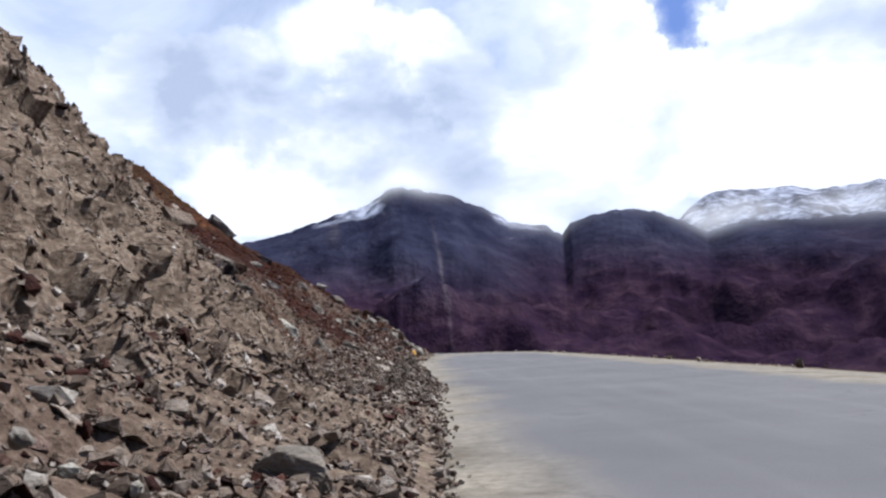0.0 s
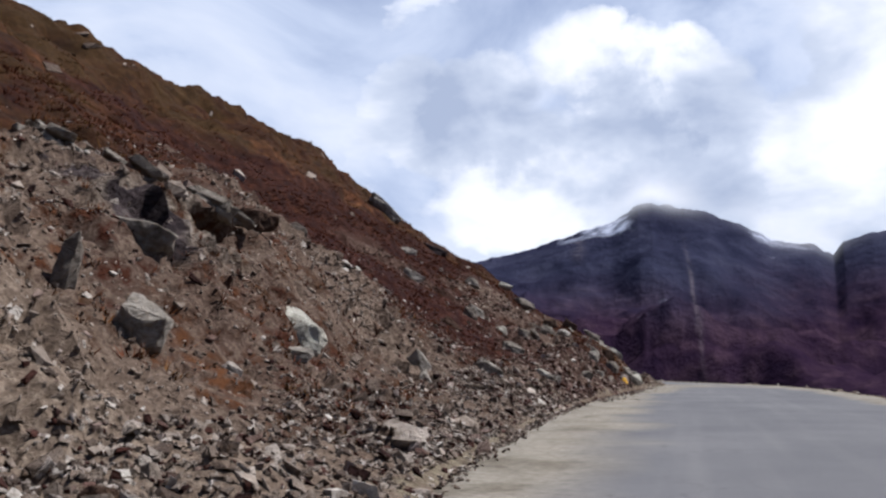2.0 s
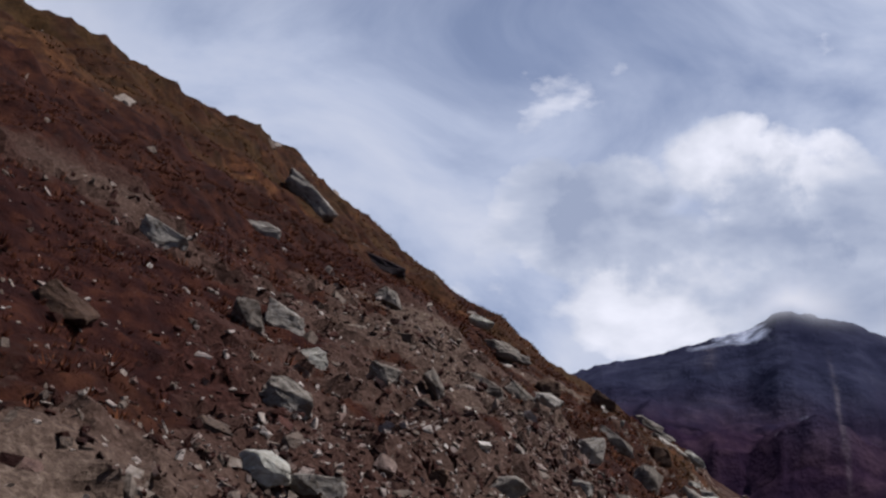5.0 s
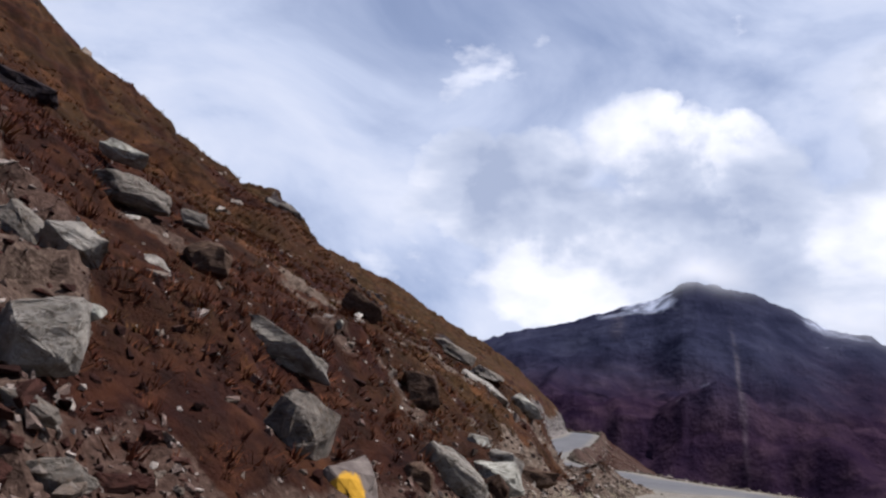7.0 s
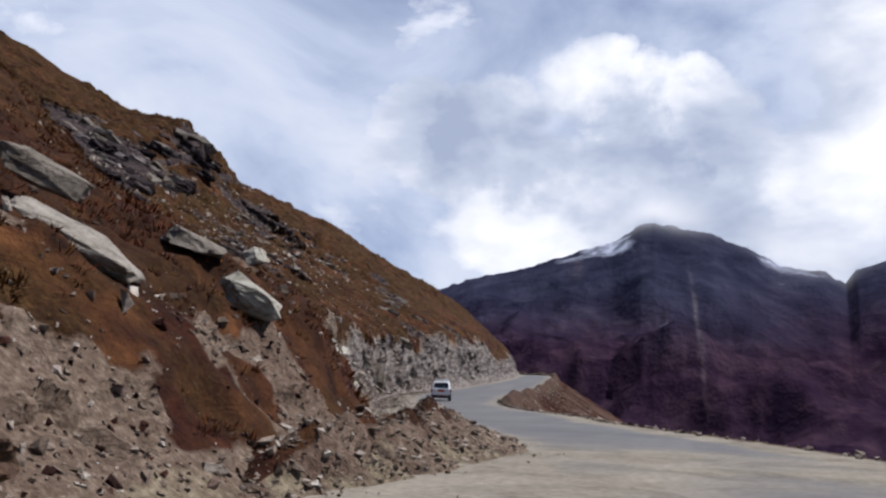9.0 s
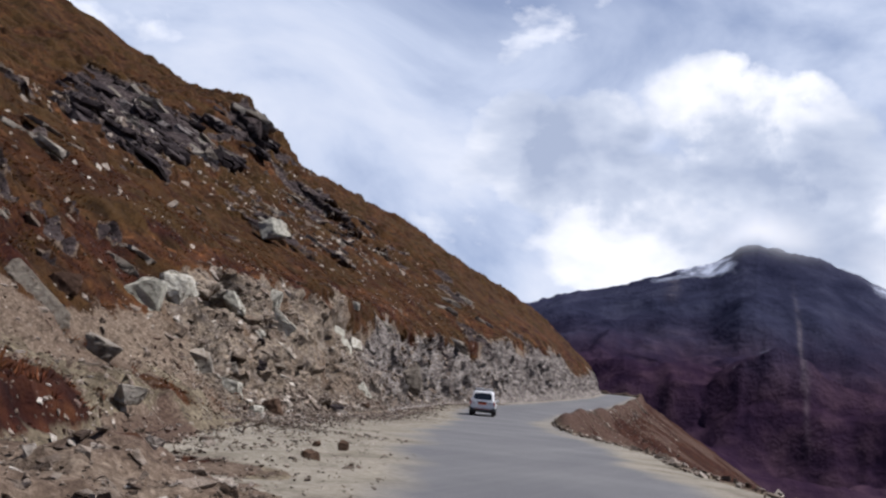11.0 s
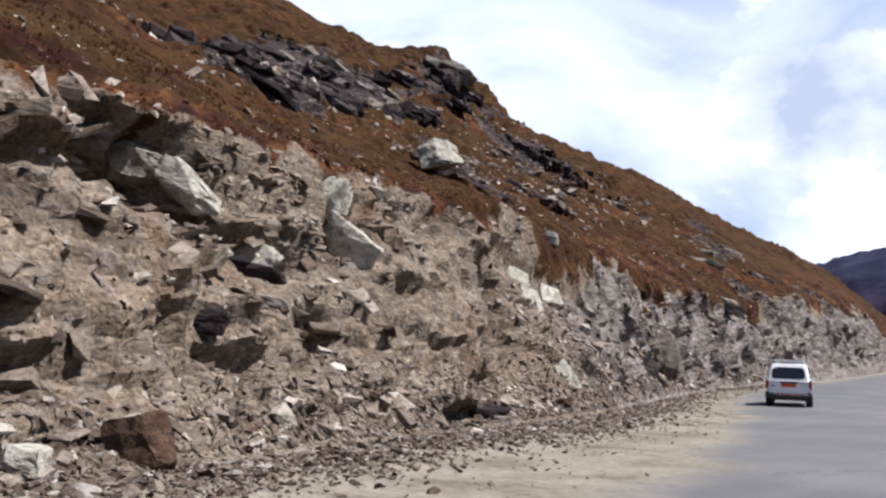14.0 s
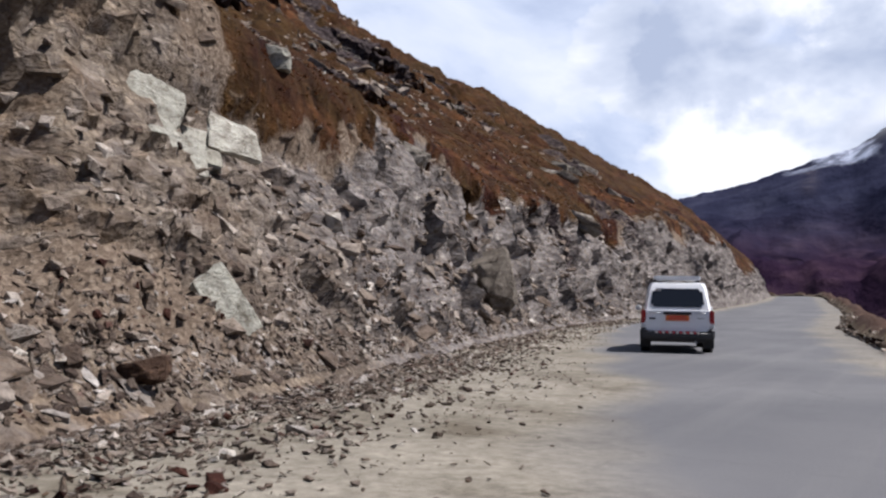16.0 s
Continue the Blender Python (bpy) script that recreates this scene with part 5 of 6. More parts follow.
boulder(-0.61, 20.34, 0.38, 0.11, 0.09, 0.10, 16, 1, "pale", 8)
boulder(-6.45, 65.47, 2.76, 2.11, 1.24, 1.23, 9, 31, "slate", 10)
boulder(-3.54, 21.05, 0.85, 0.26, 0.18, 0.18, 32, 1, "brown", 12)
boulder(-1.97, 21.83, 0.36, 0.25, 0.15, 0.16, 21, 1, "brown", 13)
boulder(-7.00, 28.83, 3.20, 1.26, 0.66, 0.63, 28, 11, "slate", 14)
boulder(-5.49, 31.56, 1.40, 0.59, 0.33, 0.32, 46, -3, "slate", 15)
boulder(-5.70, 39.36, 1.32, 0.76, 0.46, 0.46, 25, 42, "slate", 16)
boulder(-5.03, 37.80, 0.81, 0.36, 0.37, 0.63, 26, -23, "slate", 17)
boulder(-4.70, 32.04, 0.73, 0.46, 0.29, 0.30, 40, 17, "slate", 18)
boulder(-10.45, 46.48, 4.61, 0.48, 0.46, 0.68, 28, -3, "pale", 19)
boulder(-4.61, 43.07, 1.17, 1.04, 0.43, 0.37, 17, 27, "slate", 20)
boulder(-5.68, 51.46, 1.95, 0.98, 0.55, 0.53, 14, 17, "slate", 21)
boulder(-3.96, 48.90, 0.98, 0.66, 0.40, 0.41, 12, 17, "pale", 22)
boulder(-3.05, 54.04, 0.94, 0.78, 0.42, 0.41, 8, -3, "slate", 23)
boulder(-4.38, 32.63, 0.60, 0.24, 0.21, 0.24, 36, -3, "slate", 24)
boulder(-11.48, 43.43, 5.69, 0.80, 0.73, 0.88, 34, -3, "slate", 25)
boulder(-10.63, 53.55, 5.32, 1.03, 0.62, 0.62, 22, 27, "slate", 26)
boulder(-6.75, 38.80, 2.27, 0.46, 0.38, 0.41, 30, 42, "brown", 27)
boulder(-7.53, 48.85, 2.85, 1.00, 0.65, 0.67, 20, 37, "brown", 28)
boulder(-17.67, 68.43, 11.42, 2.75, 1.20, 1.06, 39, 34, "slate", 29)
boulder(-7.95, 54.30, 3.68, 0.88, 0.53, 0.53, 45, 21, "slate", 30)
boulder(-6.59, 53.45, 2.80, 0.66, 0.42, 0.43, 44, 6, "pale", 31)
boulder(-5.85, 54.75, 2.69, 0.63, 0.41, 0.42, 37, 16, "slate", 32)
boulder(-5.61, 56.59, 2.76, 0.33, 0.34, 0.66, 32, -34, "slate", 33)
boulder(-5.21, 57.10, 1.89, 1.22, 0.85, 0.89, 29, 21, "pale", 34)
boulder(-6.26, 60.84, 3.19, 1.03, 0.52, 0.48, 27, 36, "slate", 35)
boulder(-6.00, 62.89, 3.21, 0.99, 0.50, 0.46, 23, 36, "slate", 36)
boulder(-10.16, 62.47, 5.94, 0.95, 0.53, 0.51, 34, 26, "slate", 37)
boulder(-3.68, 49.48, 0.83, 0.69, 0.40, 0.39, 49, -4, "slate", 39)
boulder(-7.84, 53.17, 3.49, 0.49, 0.49, 0.81, 49, -29, "slate", 40)
boulder(-3.58, 52.58, 0.99, 0.37, 0.24, 0.25, 34, -4, "brown", 41)
boulder(-2.89, 57.88, 0.94, 0.54, 0.35, 0.36, 20, 16, "slate", 42)
boulder(-13.06, 59.99, 7.43, 1.00, 0.47, 0.43, 44, 11, "slate", 44)
boulder(-15.07, 69.92, 9.08, 2.51, 0.92, 0.73, 34, 16, "black", 45)
boulder(-9.52, 68.22, 6.28, 0.84, 0.42, 0.39, 42, 16, "pale", 46)
boulder(-8.23, 67.21, 5.06, 1.36, 0.58, 0.51, 41, 11, "slate", 47)
boulder(-5.13, 62.78, 2.98, 0.74, 0.47, 0.48, 44, 16, "slate", 48)
boulder(-8.08, 68.82, 5.03, 0.58, 0.34, 0.33, 37, 6, "slate", 49)
boulder(-6.67, 67.47, 3.87, 0.83, 0.64, 0.68, 35, -4, "brown", 50)
boulder(-2.95, 60.29, 1.18, 0.53, 0.23, 0.21, 45, 21, "slate", 51)
boulder(-2.64, 60.27, 0.69, 0.67, 0.32, 0.30, 43, -4, "slate", 52)
boulder(-6.30, 73.03, 4.04, 0.92, 0.53, 0.52, 25, 31, "brown", 53)
boulder(-2.08, 70.02, 0.59, 0.97, 0.64, 0.66, 39, -2, "pale", 54)
boulder(-2.17, 70.97, 0.63, 0.56, 0.35, 0.35, 35, 18, "pale", 55)
boulder(-2.05, 73.14, 0.51, 0.96, 0.46, 0.42, 27, 8, "brown", 56)
boulder(-2.38, 72.22, 0.82, 0.62, 0.40, 0.41, 32, 8, "brown", 57)
boulder(-2.53, 70.56, 1.21, 0.39, 0.30, 0.32, 39, -2, "pale", 58)
boulder(-3.95, 80.20, 2.30, 1.05, 0.6, 0.55, 22, 20, "pale", 59)
boulder(-4.40, 76.80, 2.60, 1.5, 1.0, 0.42, 38, 24, "slate", 60, 14)
boulder(-5.35, 80.60, 3.25, 1.15, 0.7, 0.32, 34, 20, "slate", 61, 14)
boulder(-5.35, 77.30, 3.55, 1.2, 0.7, 0.34, 38, 24, "slate", 62, 14)
boulder(-14.22, 97.40, 2.50, 2.07, 0.13, 0.51, 89, 34, "slate", 63)
boulder(-13.13, 98.35, 1.56, 0.74, 0.47, 0.48, 59, 27, "slate", 64)
boulder(-8.97, 94.91, 0.71, 0.49, 0.36, 0.38, 64, 2, "slate", 65)
boulder(-17.51, 103.96, 3.19, 1.83, 1.34, 1.42, 52, -3, "pale", 66)
boulder(-18.00, 106.18, 3.89, 1.27, 1.14, 1.27, 48, 17, "pale", 67)
boulder(-36.32, 137.51, 12.73, 2.29, 1.59, 1.66, 37, -8, "pale", 68)
boulder(-15.49, 106.24, 0.72, 1.03, 0.77, 0.83, 43, 12, "pale", 69)
boulder(-14.98, 107.27, 0.15, 0.51, 0.41, 0.45, 40, -8, "pale", 70)
boulder(-15.19, 108.52, 0.24, 0.68, 0.62, 0.71, 39, -8, "brown", 71)
boulder(-6.03, 95.94, -0.05, 0.31, 0.29, 0.37, 45, -8, "brown", 72)
boulder(-6.22, 96.41, 0.20, 0.15, 0.09, 0.09, 43, -8, "brown", 73)
boulder(-6.79, 98.39, 0.06, 0.19, 0.18, 0.22, 37, -8, "brown", 74)
boulder(-5.18, 95.76, -0.02, 0.10, 0.06, 0.06, 40, -8, "brown", 75)
boulder(-16.30, 105.76, 1.28, 0.83, 0.80, 1.18, 46, -8, "slate", 76)
boulder(-20.65, 111.27, 4.54, 1.41, 0.91, 0.94, 44, 12, "slate", 77)
boulder(-15.94, 99.53, 3.04, 0.85, 0.60, 0.64, 60, -8, "brown", 78)
boulder(-16.02, 106.96, 1.44, 0.58, 0.41, 0.43, 43, -8, "slate", 79)
boulder(-19.28, 119.58, 0.26, 1.64, 0.54, 0.39, 37, 3, "black", 81)
boulder(-20.93, 115.95, 4.75, 1.00, 0.70, 0.95, 48, 8, "pale", 82)
boulder(-20.71, 116.35, 3.74, 1.37, 1.05, 1.12, 47, 33, "pale", 83)
boulder(-19.75, 113.08, 3.13, 1.19, 0.76, 0.77, 53, 18, "pale", 84)
boulder(-20.49, 110.17, 4.78, 0.89, 0.76, 0.84, 64, 13, "slate", 85)
boulder(-19.77, 111.69, 4.13, 1.17, 0.61, 0.58, 58, 43, "pale", 86)
boulder(-17.69, 110.75, 1.70, 0.85, 0.43, 0.41, 56, -2, "black", 87)
boulder(-18.76, 112.71, 2.15, 0.96, 0.43, 0.39, 52, 3, "slate", 88)
boulder(-17.54, 109.93, 2.26, 0.43, 0.24, 0.23, 59, -2, "pale", 89)
boulder(-17.17, 112.91, 0.13, 0.23, 0.21, 0.23, 47, -2, "black", 90)
boulder(-19.70, 112.82, 2.78, 1.62, 0.55, 0.41, 54, 8, "black", 91)
boulder(-23.55, 126.63, 4.38, 1.58, 0.24, 0.97, 78, 20, "pale", 92, -22)
boulder(-23.69, 127.58, 3.77, 1.68, 0.20, 0.80, 78, 5, "pale", 93, -22)
boulder(-22.95, 126.75, 3.45, 1.35, 0.2, 0.72, 78, 8, "pale", 114, -22)
boulder(-22.91, 128.04, 3.86, 1.07, 0.18, 0.70, 78, 10, "pale", 94, -22)
boulder(-20.98, 126.15, 1.12, 0.54, 0.11, 1.02, 78, -28, "pale", 95, -22)
boulder(-19.51, 123.65, 0.44, 0.44, 0.27, 0.27, 50, -1, "brown", 96)
boulder(-27.01, 145.53, 2.39, 1.76, 1.66, 2.28, 27, -16, "slate", 97)
boulder(-25.21, 131.45, 6.49, 0.86, 0.59, 0.61, 43, -1, "pale", 98)
boulder(-27.07, 139.90, 6.02, 1.06, 0.69, 0.71, 33, 19, "slate", 99)
boulder(-4.38, 65.92, 2.35, 1.65, 0.70, 0.60, 42, 29, "slate", 100)
boulder(-2.79, 64.14, 1.15, 0.86, 0.71, 0.77, 42, 7, "slate", 101)
boulder(-2.27, 64.43, 0.55, 0.66, 0.60, 0.66, 37, -3, "painted", 102)
boulder(-2.17, 67.88, 0.63, 1.25, 0.73, 0.72, 25, 19, "slate", 103)
boulder(-2.22, 66.60, 0.65, 0.46, 0.37, 0.40, 28, 27, "brown", 104)
boulder(-2.23, 71.05, 0.76, 0.69, 0.59, 0.64, 19, 7, "slate", 105)
boulder(-1.93, 69.62, 0.39, 0.45, 0.42, 0.53, 20, 17, "brown", 106)
boulder(-3.60, 70.10, 2.01, 0.72, 0.66, 0.80, 26, -3, "brown", 107)
boulder(-4.40, 68.17, 2.95, 0.14, 0.13, 0.17, 34, -3, "pale", 110)
boulder(-3.41, 60.77, 1.78, 0.76, 0.63, 0.69, 45, 6, "slate", 111)
boulder(-3.43, 61.25, 2.04, 0.27, 0.19, 0.20, 42, -4, "pale", 112)


def slab_meshes():
    rng, out = random.Random(77), {}
    for look_of in ("black", "slate"):
        out[look_of] = []
        for _ in range(8):
            bm = hull(hull_points(rng, 5, 0.5))
            bmesh.ops.bevel(bm, geom=list(bm.edges), offset=0.02, segments=1, affect="EDGES")
            me = bpy.data.meshes.new("slab")
            bm.to_mesh(me)
            bm.free()
            me.materials.append(STONE_LOOK[look_of][0])
            out[look_of].append(me)
    return out


SLABS = slab_meshes()


def rock_outcrop(x, y, z, size, yaw, look_of="black", seed=0, label="dark layered schist outcrop, overhang shade in its colour, breaking through the grass"):
    """A stack of tilted, broken slabs."""
    rng = random.Random(seed)
    base = new("rock_outcrop")
    base.matrix_world = pose(x, y, z, 0, 0, yaw)
    for k in range(11):
        slab = new("slab", SLABS[look_of][rng.randrange(8)])
        slab.parent = base
        w, d, h = (v * size for v in (rng.uniform(0.7, 1.6), rng.uniform(0.5, 1.0), rng.uniform(0.18, 0.46)))
        at = Vector((rng.uniform(-0.8, 0.8), rng.uniform(-0.05, 0.45), 0.0)) * size
        at.z = (-at.x * 0.25 + rng.uniform(-0.38, 0.22) * size)
        slab.matrix_basis = Matrix.Translation(at) @ Euler((rng.gauss(-0.22, 0.14), radians(24) + rng.gauss(0, 0.12), rng.gauss(0, 0.3))).to_matrix().to_4x4() @ Matrix.Diagonal((w, d, h, 1))
    return tagged(base, label, "rock outcrop", group="outcrops on the hillside")


for y, off, size, look_of in ((33.2, 7.1, 0.62, "slate"), (31.6, 7.9, 0.6, "slate"), (30.2, 8.6, 0.55, "slate"), (34.6, 6.9, 0.4, "slate")):
    at, _ = on_hill(np.array([y]), np.array([off]))
    rock_outcrop(float(at[0, 0]), float(at[0, 1]), float(at[0, 2]) + 0.05, size, 30, look_of, int(y * 10), "layered schist ledge under the grassy rim")
rock_outcrop(-18.5, 99.0, 5.05, 0.84, 30, "slate", 28, "grey layered schist outcrop on the grassy slope")


def outcrops_in(ring, count, low, high, seed, grey=0.28):
    """Stacks of slabs spread over a band of bare rock."""
    rng, made = np.random.default_rng(seed), []
    xs, ys = [p[0] for p in ring], [p[1] for p in ring]
    while len(made) < count:
        x, y = rng.uniform(min(xs), max(xs)), rng.uniform(min(ys), max(ys))
        if inside(np.array([x]), np.array([y]), ring)[0] < 0.5 or any(math.hypot(x - a, y - b) < 2.1 for a, b in made):
            continue
        made.append((x, y))
        at, _ = on_hill(np.array([y]), np.array([FOOT(y) - x]))
        rock_outcrop(float(at[0, 0]), float(at[0, 1]), float(at[0, 2]) - 0.35, rng.uniform(low, high), 30 + rng.normal(0, 9), "slate" if rng.random() < grey else "black", seed * 100 + len(made))


outcrops_in(HIGH_BAND, 56, 1.4, 3.1, 5)
outcrops_in(LOW_BAND, 52, 0.7, 1.7, 6, 0.55)
for x, y, size in ((-37.4, 174.7, 1.6), (-39.0, 181.0, 1.7), (-33.4, 177.0, 1.5), (-35.5, 186.0, 1.7), (-31.6, 164.5, 1.2), (-41.5, 190.0, 1.8), (-20.2, 105.6, 0.9), (-19.4, 104.3, 0.8), (-25.2, 105.5, 1.0), (-26.6, 107.2, 1.1)):
    at, _ = on_hill(np.array([y]), np.array([FOOT(y) - x]))
    rock_outcrop(float(at[0, 0]), float(at[0, 1]), float(at[0, 2]) - 0.3, size, 30, "slate", int(y * 10), "grey schist rib standing out of the grassy slope")
for x, y, z, size in ((-71.8, 188.6, 34.0, 2.6), (-73.5, 185.0, 36.2, 2.8), (-75.2, 180.5, 37.6, 2.6), (-78.0, 171.5, 37.2, 2.8), (-62.0, 141.0, 25.6, 2.4), (-50.5, 128.5, 19.6, 2.2)):
    rock_outcrop(x, y, z, size, 25, "black", int(y), "dark bedded crag, overhang shade in its colour, standing out on the skyline")


def build_verge_stones():
    rng = np.random.default_rng(23)
    y = np.concatenate([rng.uniform(14, 96, 700), rng.uniform(96, 235, 7000)])
    w = np.where(rng.random(len(y)) < 0.6, rng.uniform(-0.3, 2.4, len(y)), rng.uniform(0.5, 8.0, len(y)))
    at = np.stack([VERGE(y) + 1.1 + w, y, road_z(y) + 0.02], 1)
    far = smooth(126, 140, y)
    at[:, 2] += np.where(w < 0.4, 0, -0.62 * (w - 0.4)) + far * 0.55 * np.exp(-((w - 0.9) / 0.8) ** 2)
    size = np.clip(np.exp(rng.normal(np.log(0.09), 0.6, len(y))), 0.04, 0.5)
    up = np.tile((0.2, 0.0, 0.98), (len(y), 1))
    scales = size[:, None] * np.stack([rng.uniform(0.8, 1.5, len(y)), rng.uniform(0.6, 1.1, len(y)), rng.uniform(0.3, 0.8, len(y))], 1)
    turns = frames_from(up, rng.uniform(0, 6.3, len(y)), rng.normal(0, 0.4, len(y)), rng.normal(0, 0.4, len(y)))
    scatter("verge_stones", at, turns, scales, stone_templates(8, 9), SCREE, "loose stones along the valley-side verge", "stones")


build_verge_stones()


# ---------------------------------------------------------------- the white car
def thing(name, label, category, m=None, group=""):
    ob = new(name)
    ob.empty_display_size = 0.3
    if m is not None:
        ob.matrix_world = m
    return tagged(ob, label, category, group)


def part(name, bm, mat, parent, label="", flat=False):
    me = bpy.data.meshes.new(name)
    bmesh.ops.recalc_face_normals(bm, faces=bm.faces)
    bm.to_mesh(me)
    bm.free()
    me.materials.append(mat)
    if not flat:
        me.polygons.foreach_set("use_smooth", np.full(len(me.polygons), True))
        me.set_sharp_from_angle(angle=radians(38))
    ob = new(name, me)
    ob.parent = parent
    if label:
        ob["label"] = label
    return ob


def box(x0, x1, y0, y1, z0, z1, bevel=0.01, segments=2):
    bm = bmesh.new()
    bmesh.ops.create_cube(bm, size=1.0)
    for v in bm.verts:
        v.co = Vector(((x0 + x1) / 2 + v.co.x * (x1 - x0), (y0 + y1) / 2 + v.co.y * (y1 - y0), (z0 + z1) / 2 + v.co.z * (z1 - z0)))
    if bevel:
        bmesh.ops.bevel(bm, geom=list(bm.edges), offset=bevel, segments=segments, affect="EDGES")
    return bm


def loft(rings, cap=True):
    bm = bmesh.new()
    made = [[bm.verts.new(p) for p in ring] for ring in rings]
    n = len(made[0])
    for a, b in zip(made, made[1:]):
        for i in range(n):
            bm.faces.new((a[i], a[(i + 1) % n], b[(i + 1) % n], b[i]))
    if cap:
        bm.faces.new(made[0][::-1])
        bm.faces.new(made[-1])
    return bm


def lathe(profile, steps=28):
    """Turns (radius, x) round the x axis."""
    return loft([[Vector((px, r * math.cos(2 * math.pi * k / steps), r * math.sin(2 * math.pi * k / steps))) for k in range(steps)] for r, px in profile])


def panel(corners, thick=0.012, bevel=0.03):
    """A rounded flat panel with the given corners, grown by its thickness along its normal."""
    bm = bmesh.new()
    f = bm.faces.new([bm.verts.new(c) for c in corners])
    if bevel:
        bmesh.ops.bevel(bm, geom=list(bm.verts), offset=bevel, segments=3, affect="VERTICES")
    bm.normal_update()
    face = list(bm.faces)[0]
    n = face.normal.copy()
    got = bmesh.ops.extrude_face_region(bm, geom=[face])
    for v in [g for g in got["geom"] if isinstance(g, bmesh.types.BMVert)]:
        v.co += n * thick
    return bm


def car_glass():
    m, nt, b = material("car_glass", 0.06)
    b.inputs["Base Color"].default_value = (0.012, 0.014, 0.018, 1)
    b.inputs["Specular IOR Level"].default_value = 0.5
    return m


def build_car():
    white = plain("white_paint", (0.74, 0.75, 0.76), 0.28, 0.0, 0.3, (0.42, 0.38, 0.32), 2.5)
    glass, rubber = car_glass(), plain("rubber", (0.018, 0.018, 0.019), 0.8, 0.0, 0.35, (0.10, 0.085, 0.065))
    black = plain("black_trim", (0.02, 0.02, 0.022), 0.5, 0.0, 0.3, (0.10, 0.085, 0.065))
    red = plain("red_lens", (0.30, 0.018, 0.02), 0.15, 0.0, 0.1)
    clear = plain("clear_lens", (0.6, 0.6, 0.6), 0.12, 0.0, 0.1)
    orange = plain("plate_colour", (0.62, 0.15, 0.03), 0.5, 0.0, 0.15)
    steel = plain("wheel_steel", (0.25, 0.25, 0.26), 0.4, 0.7, 0.4)
    stripe = plain("stripe_red", (0.50, 0.03, 0.04), 0.5, 0.0, 0.2)
    pale = plain("stripe_white", (0.70, 0.62, 0.56), 0.5, 0.0, 0.2)
    car = thing("car", "white multi-purpose van with an empty white roof carrier on the road", "car")

    def ring(y, zb, wb, zm, wm, zt, wt, rake=0.0):
        half = [(wb * 0.86, zb), (wb, zb + 0.09), (wm, zm), (wm - 0.004, zm + 0.16), (wt, zt - 0.03), (wt - 0.05, zt)]
        pts = [(-a, b) for a, b in half] + [(a, b) for a, b in half[::-1]]
        return [Vector((a, y + rake * (b - 0.5), b)) for a, b in pts]

    lower = [ring(0.0, 0.50, 0.74, 0.66, 0.80, 1.02, 0.765, 0.03), ring(0.06, 0.44, 0.79, 0.64, 0.835, 1.03, 0.795, 0.03), ring(0.5, 0.40, 0.81, 0.64, 0.845, 1.03, 0.805),
             ring(1.6, 0.38, 0.815, 0.64, 0.845, 1.02, 0.81), ring(2.9, 0.38, 0.81, 0.64, 0.845, 1.0, 0.80), ring(3.4, 0.40, 0.80, 0.64, 0.83, 0.97, 0.76),
             ring(4.0, 0.42, 0.78, 0.62, 0.80, 0.90, 0.70), ring(4.25, 0.46, 0.70, 0.58, 0.72, 0.80, 0.60)]
    bm = loft(lower)
    bmesh.ops.bevel(bm, geom=[e for e in bm.edges if e.calc_face_angle(0) > 0.6], offset=0.02, segments=2, affect="EDGES")
    part("body", bm, white, car)

    # greenhouse: bottom and top outlines, lofted upwards
    def outline(z, y0, y1, w0, w1, c=0.10):
        return [Vector((-w0 + c * 0.6, y0, z)), Vector((w0 - c * 0.6, y0, z)), Vector((w0, y0 + c, z)), Vector((w0 + 0.004, (y0 + y1) / 2, z)), Vector((w1, y1 - c, z)), Vector((w1 - c, y1, z)),
                Vector((-w1 + c, y1, z)), Vector((-w1, y1 - c, z)), Vector((-w0 - 0.004, (y0 + y1) / 2, z)), Vector((-w0, y0 + c, z))]

    top = loft([outline(0.99, 0.035, 3.35, 0.79, 0.76), outline(1.30, 0.12, 2.98, 0.735, 0.71), outline(1.58, 0.21, 2.62, 0.685, 0.67), outline(1.68, 0.27, 2.45, 0.645, 0.63, 0.14),
                outline(1.715, 0.42, 2.25, 0.52, 0.50, 0.16)])
    part("cabin", top, white, car)
    # glass, each pane a little proud of the cabin
    part("rear_window", panel([(-0.63, 0.062, 1.10), (0.63, 0.062, 1.10), (0.575, 0.187, 1.55), (-0.575, 0.187, 1.55)], 0.008, 0.07), glass, car, "dark tinted rear window")
    for s in (-1, 1):
        def side(y0, y1, z0=1.06, z1=1.53, cut=0.0):
            def wx(y, z):
                w = np.interp(z, (0.99, 1.30, 1.58), (0.79, 0.735, 0.685)) - np.interp(z, (0.99, 1.58), (0.03, 0.015)) * max(0, (y - 1.7) / 1.6) + 0.002
                return s * w
            c = [(wx(y0, z0), y0, z0), (wx(y1, z0), y1, z0), (wx(y1 - cut, z1), y1 - cut, z1), (wx(y0 + 0.04, z1), y0 + 0.04, z1)]
            return panel(c if s > 0 else c[::-1], 0.007, 0.04)

        part("side_window", side(0.42, 1.02), glass, car, "dark side window")
        part("side_window", side(1.16, 1.86), glass, car, "dark side window")
        part("side_window", side(1.94, 2.92, cut=0.42), glass, car, "dark side window")
        part("side_strip", box(s * 0.842 - 0.006, s * 0.842 + 0.006, 0.75, 3.3, 0.80, 0.815, 0.003, 1), black, car, "dark pinstripe along the doors")
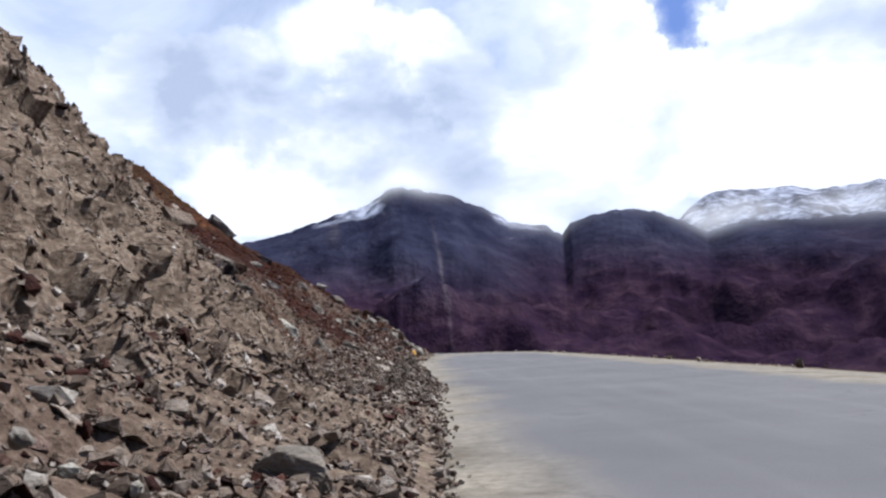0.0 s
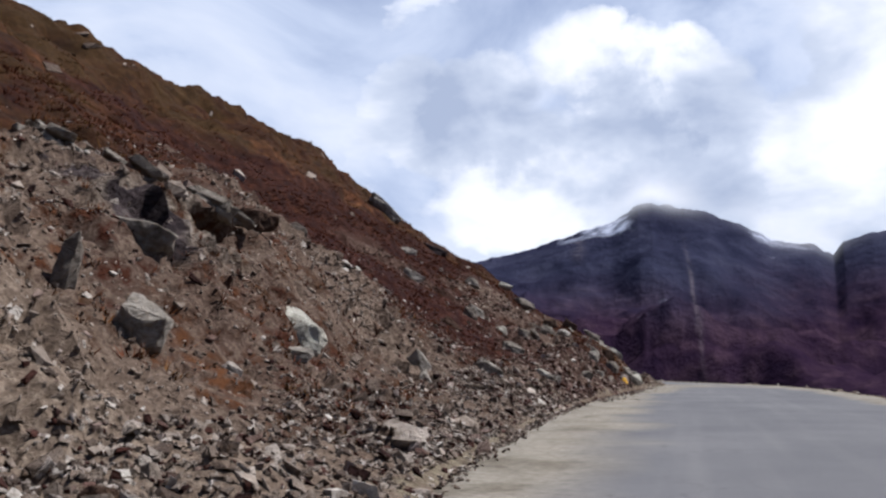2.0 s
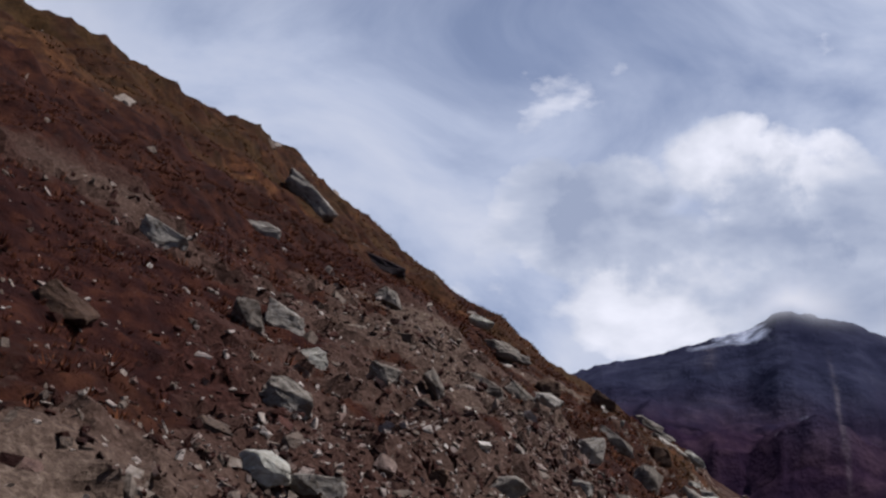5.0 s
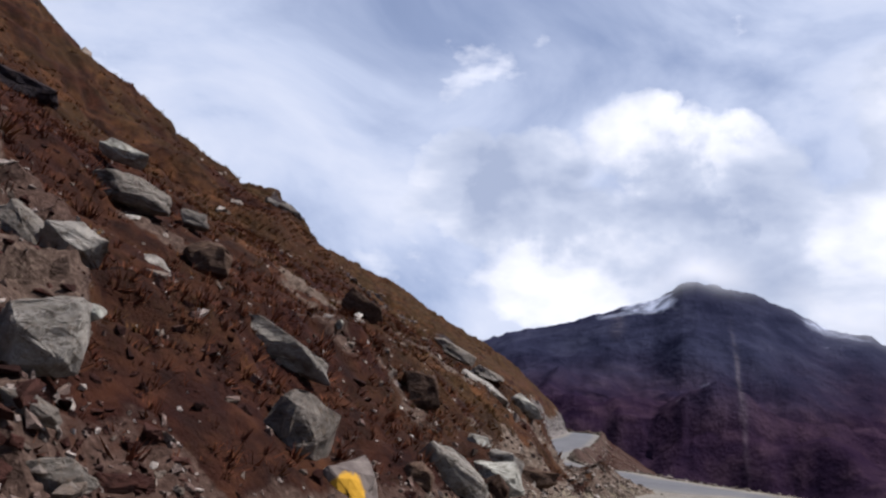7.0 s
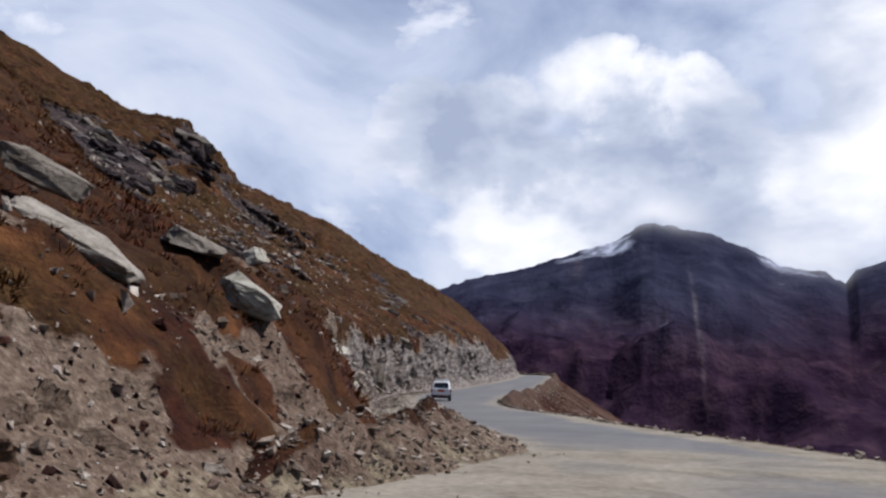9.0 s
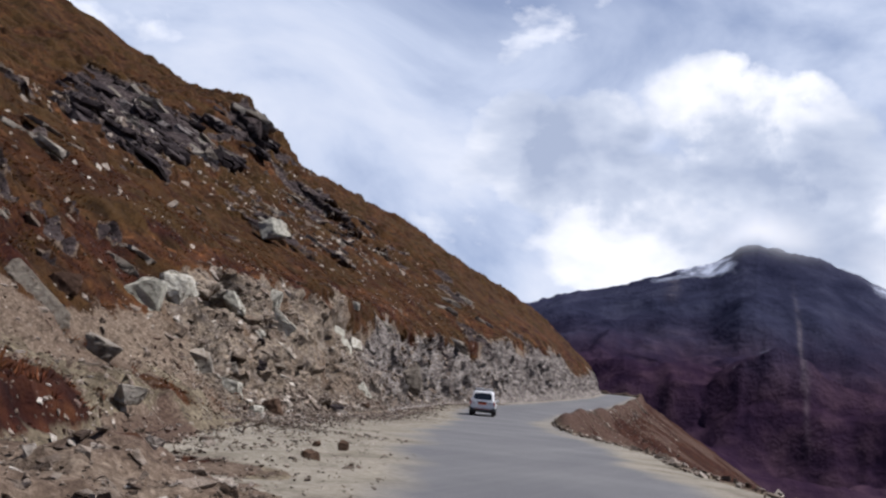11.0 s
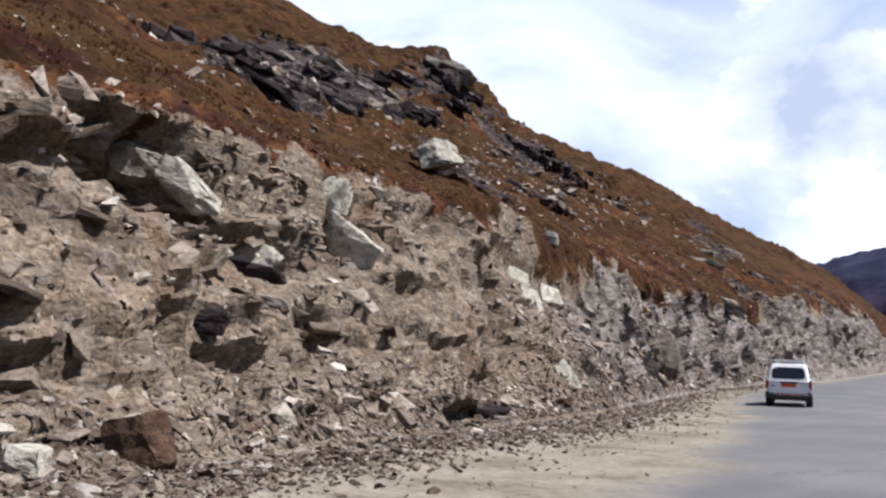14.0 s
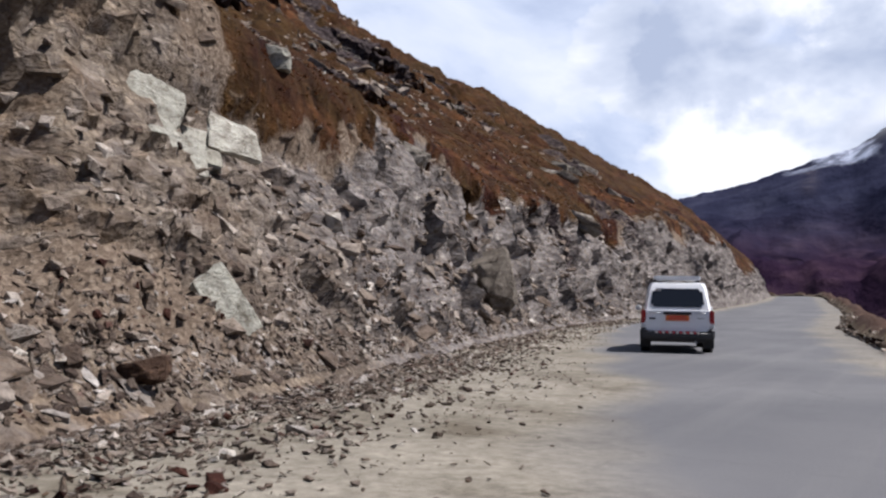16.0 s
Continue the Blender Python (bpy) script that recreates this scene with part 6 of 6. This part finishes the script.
        for y in (1.25, 2.05):
            part("door_handle", box(s * 0.825 - 0.02, s * 0.825 + 0.02, y, y + 0.14, 0.90, 0.93, 0.008, 1), black, car, "black door handle")
        lamp = part("tail_lamp", box(s * 0.79 - 0.055, s * 0.79 + 0.055, -0.012, 0.16, 0.70, 1.03, 0.02), red, car, "tall red tail lamp")
        part("lens", box(s * 0.79 - 0.05, s * 0.79 + 0.05, -0.016, 0.1, 0.61, 0.69, 0.012), clear, lamp, "clear reversing lamp")
        part("bumper_corner", box(s * 0.77 - 0.10, s * 0.77 + 0.085, -0.06, 0.42, 0.33, 0.60, 0.05, 3), black, car, "black plastic bumper corner")
        part("mud_flap", box(s * 0.74 - 0.13, s * 0.74 + 0.13, 0.42, 0.435, 0.12, 0.40, 0.004, 1), rubber, car, "black rubber mud flap")
        arch = lathe([(0.0, -0.02), (0.40, -0.02), (0.40, 0.02), (0.0, 0.02)])
        for y in (0.92, 3.55):
            a = arch.copy()
            a.transform(Matrix.Translation((s * 0.832, y, 0.36)))
            part("wheel_arch", a, black, car, "dark wheel arch")
        arch.free()
        mirror = box(s * 0.93 - 0.09, s * 0.93 + 0.07, 2.78, 2.90, 1.02, 1.16, 0.03, 3)
        part("wing_mirror", mirror, white, car, "white wing mirror")
    part("windscreen", panel([(0.62, 3.30, 1.06), (-0.62, 3.30, 1.06), (-0.55, 2.66, 1.55), (0.55, 2.66, 1.55)], 0.01, 0.06), glass, car)
    bumper = part("bumper", box(-0.80, 0.80, -0.10, 0.20, 0.34, 0.53, 0.05, 3), black, car, "black rear bumper")
    for k in range(13):
        x = -0.50 + k * 0.08
        bm = panel([(x, -0.102, 0.475), (x + 0.055, -0.102, 0.475), (x + 0.03, -0.102, 0.535), (x - 0.025, -0.102, 0.535)], 0.004, 0)
        part("stripe", bm, stripe if k % 2 else pale, bumper, "red stripe" if k % 2 else "white stripe", True)
    part("garnish", box(-0.33, 0.33, -0.035, 0.02, 0.925, 0.985, 0.015), black, car, "black strip over the number plate")
    plate = part("number_plate", box(-0.27, 0.27, -0.022, 0.01, 0.775, 0.915, 0.006, 1), orange, car, "orange number plate with dark bars")
    for k, (x0, x1, z) in enumerate(((-0.20, 0.20, 0.875), (-0.22, 0.22, 0.82))):
        part("bar", box(x0, x1, -0.025, -0.02, z - 0.014, z + 0.014, 0, 1), stripe, plate, "", True)
    part("badge", box(-0.66, -0.50, -0.012, 0.01, 0.80, 0.845, 0.01), black, car, "small dark badge")
    part("badge", box(0.46, 0.62, -0.008, 0.01, 0.83, 0.845, 0.004, 1), steel, car, "thin chrome badge")
    part("crease", box(-0.66, -0.40, -0.006, 0.012, 0.955, 0.967, 0.003, 1), steel, car)
    part("crease", box(0.40, 0.66, -0.006, 0.012, 0.955, 0.967, 0.003, 1), steel, car)
    part("sticker", box(-0.52, -0.38, 0.165, 0.172, 1.49, 1.53, 0, 1), pale, car, "pale sticker on the rear window", True)
    part("underbody", box(-0.70, 0.70, 0.15, 4.0, 0.26, 0.42, 0.04), black, car)
    pipe = lathe([(0.03, -0.1), (0.03, 0.1)], 12)
    pipe.transform(Matrix.Translation((0.42, 0.02, 0.28)) @ Matrix.Rotation(radians(90), 4, "Z"))
    part("exhaust_pipe", pipe, steel, car)
    carrier = part("roof_carrier", box(-0.52, 0.52, 0.38, 2.05, 1.80, 1.83, 0.012), white, car, "white flat roof carrier")
    for s in (-1, 1):
        part("rail", box(s * 0.54 - 0.02, s * 0.54 + 0.02, 0.36, 2.08, 1.79, 1.86, 0.015), white, carrier)
        for y in (0.5, 1.2, 1.95):
            part("foot", box(s * 0.52 - 0.025, s * 0.52 + 0.025, y - 0.03, y + 0.03, 1.67, 1.80, 0.008, 1), black, carrier)
    part("tail_board", box(-0.53, 0.53, 0.34, 0.38, 1.76, 1.86, 0.012), white, carrier)
    for y in (0.92, 3.55):
        for s in (-1, 1):
            tyre_bm = lathe([(0.20, -0.10), (0.30, -0.105), (0.33, -0.08), (0.335, 0.0), (0.33, 0.08), (0.30, 0.105), (0.20, 0.10)])
            rim_bm = lathe([(0.0, -0.03), (0.05, -0.05), (0.12, -0.02), (0.18, -0.06), (0.205, -0.1), (0.205, 0.1), (0.18, 0.06), (0.12, 0.02), (0.05, 0.05), (0.0, 0.03)])
            off = Matrix.Translation((s * 0.735, y, 0.335))
            tyre_bm.transform(off)
            rim_bm.transform(off)
            wheel = part("wheel", tyre_bm, rubber, car, "black tyre on a steel wheel")
            part("rim", rim_bm, steel, wheel, "grey steel rim")
    car.matrix_world = pose(-18.34, 138.3, float(road_z(138.3)), 0.6, 0, 17)
    return car


build_car()
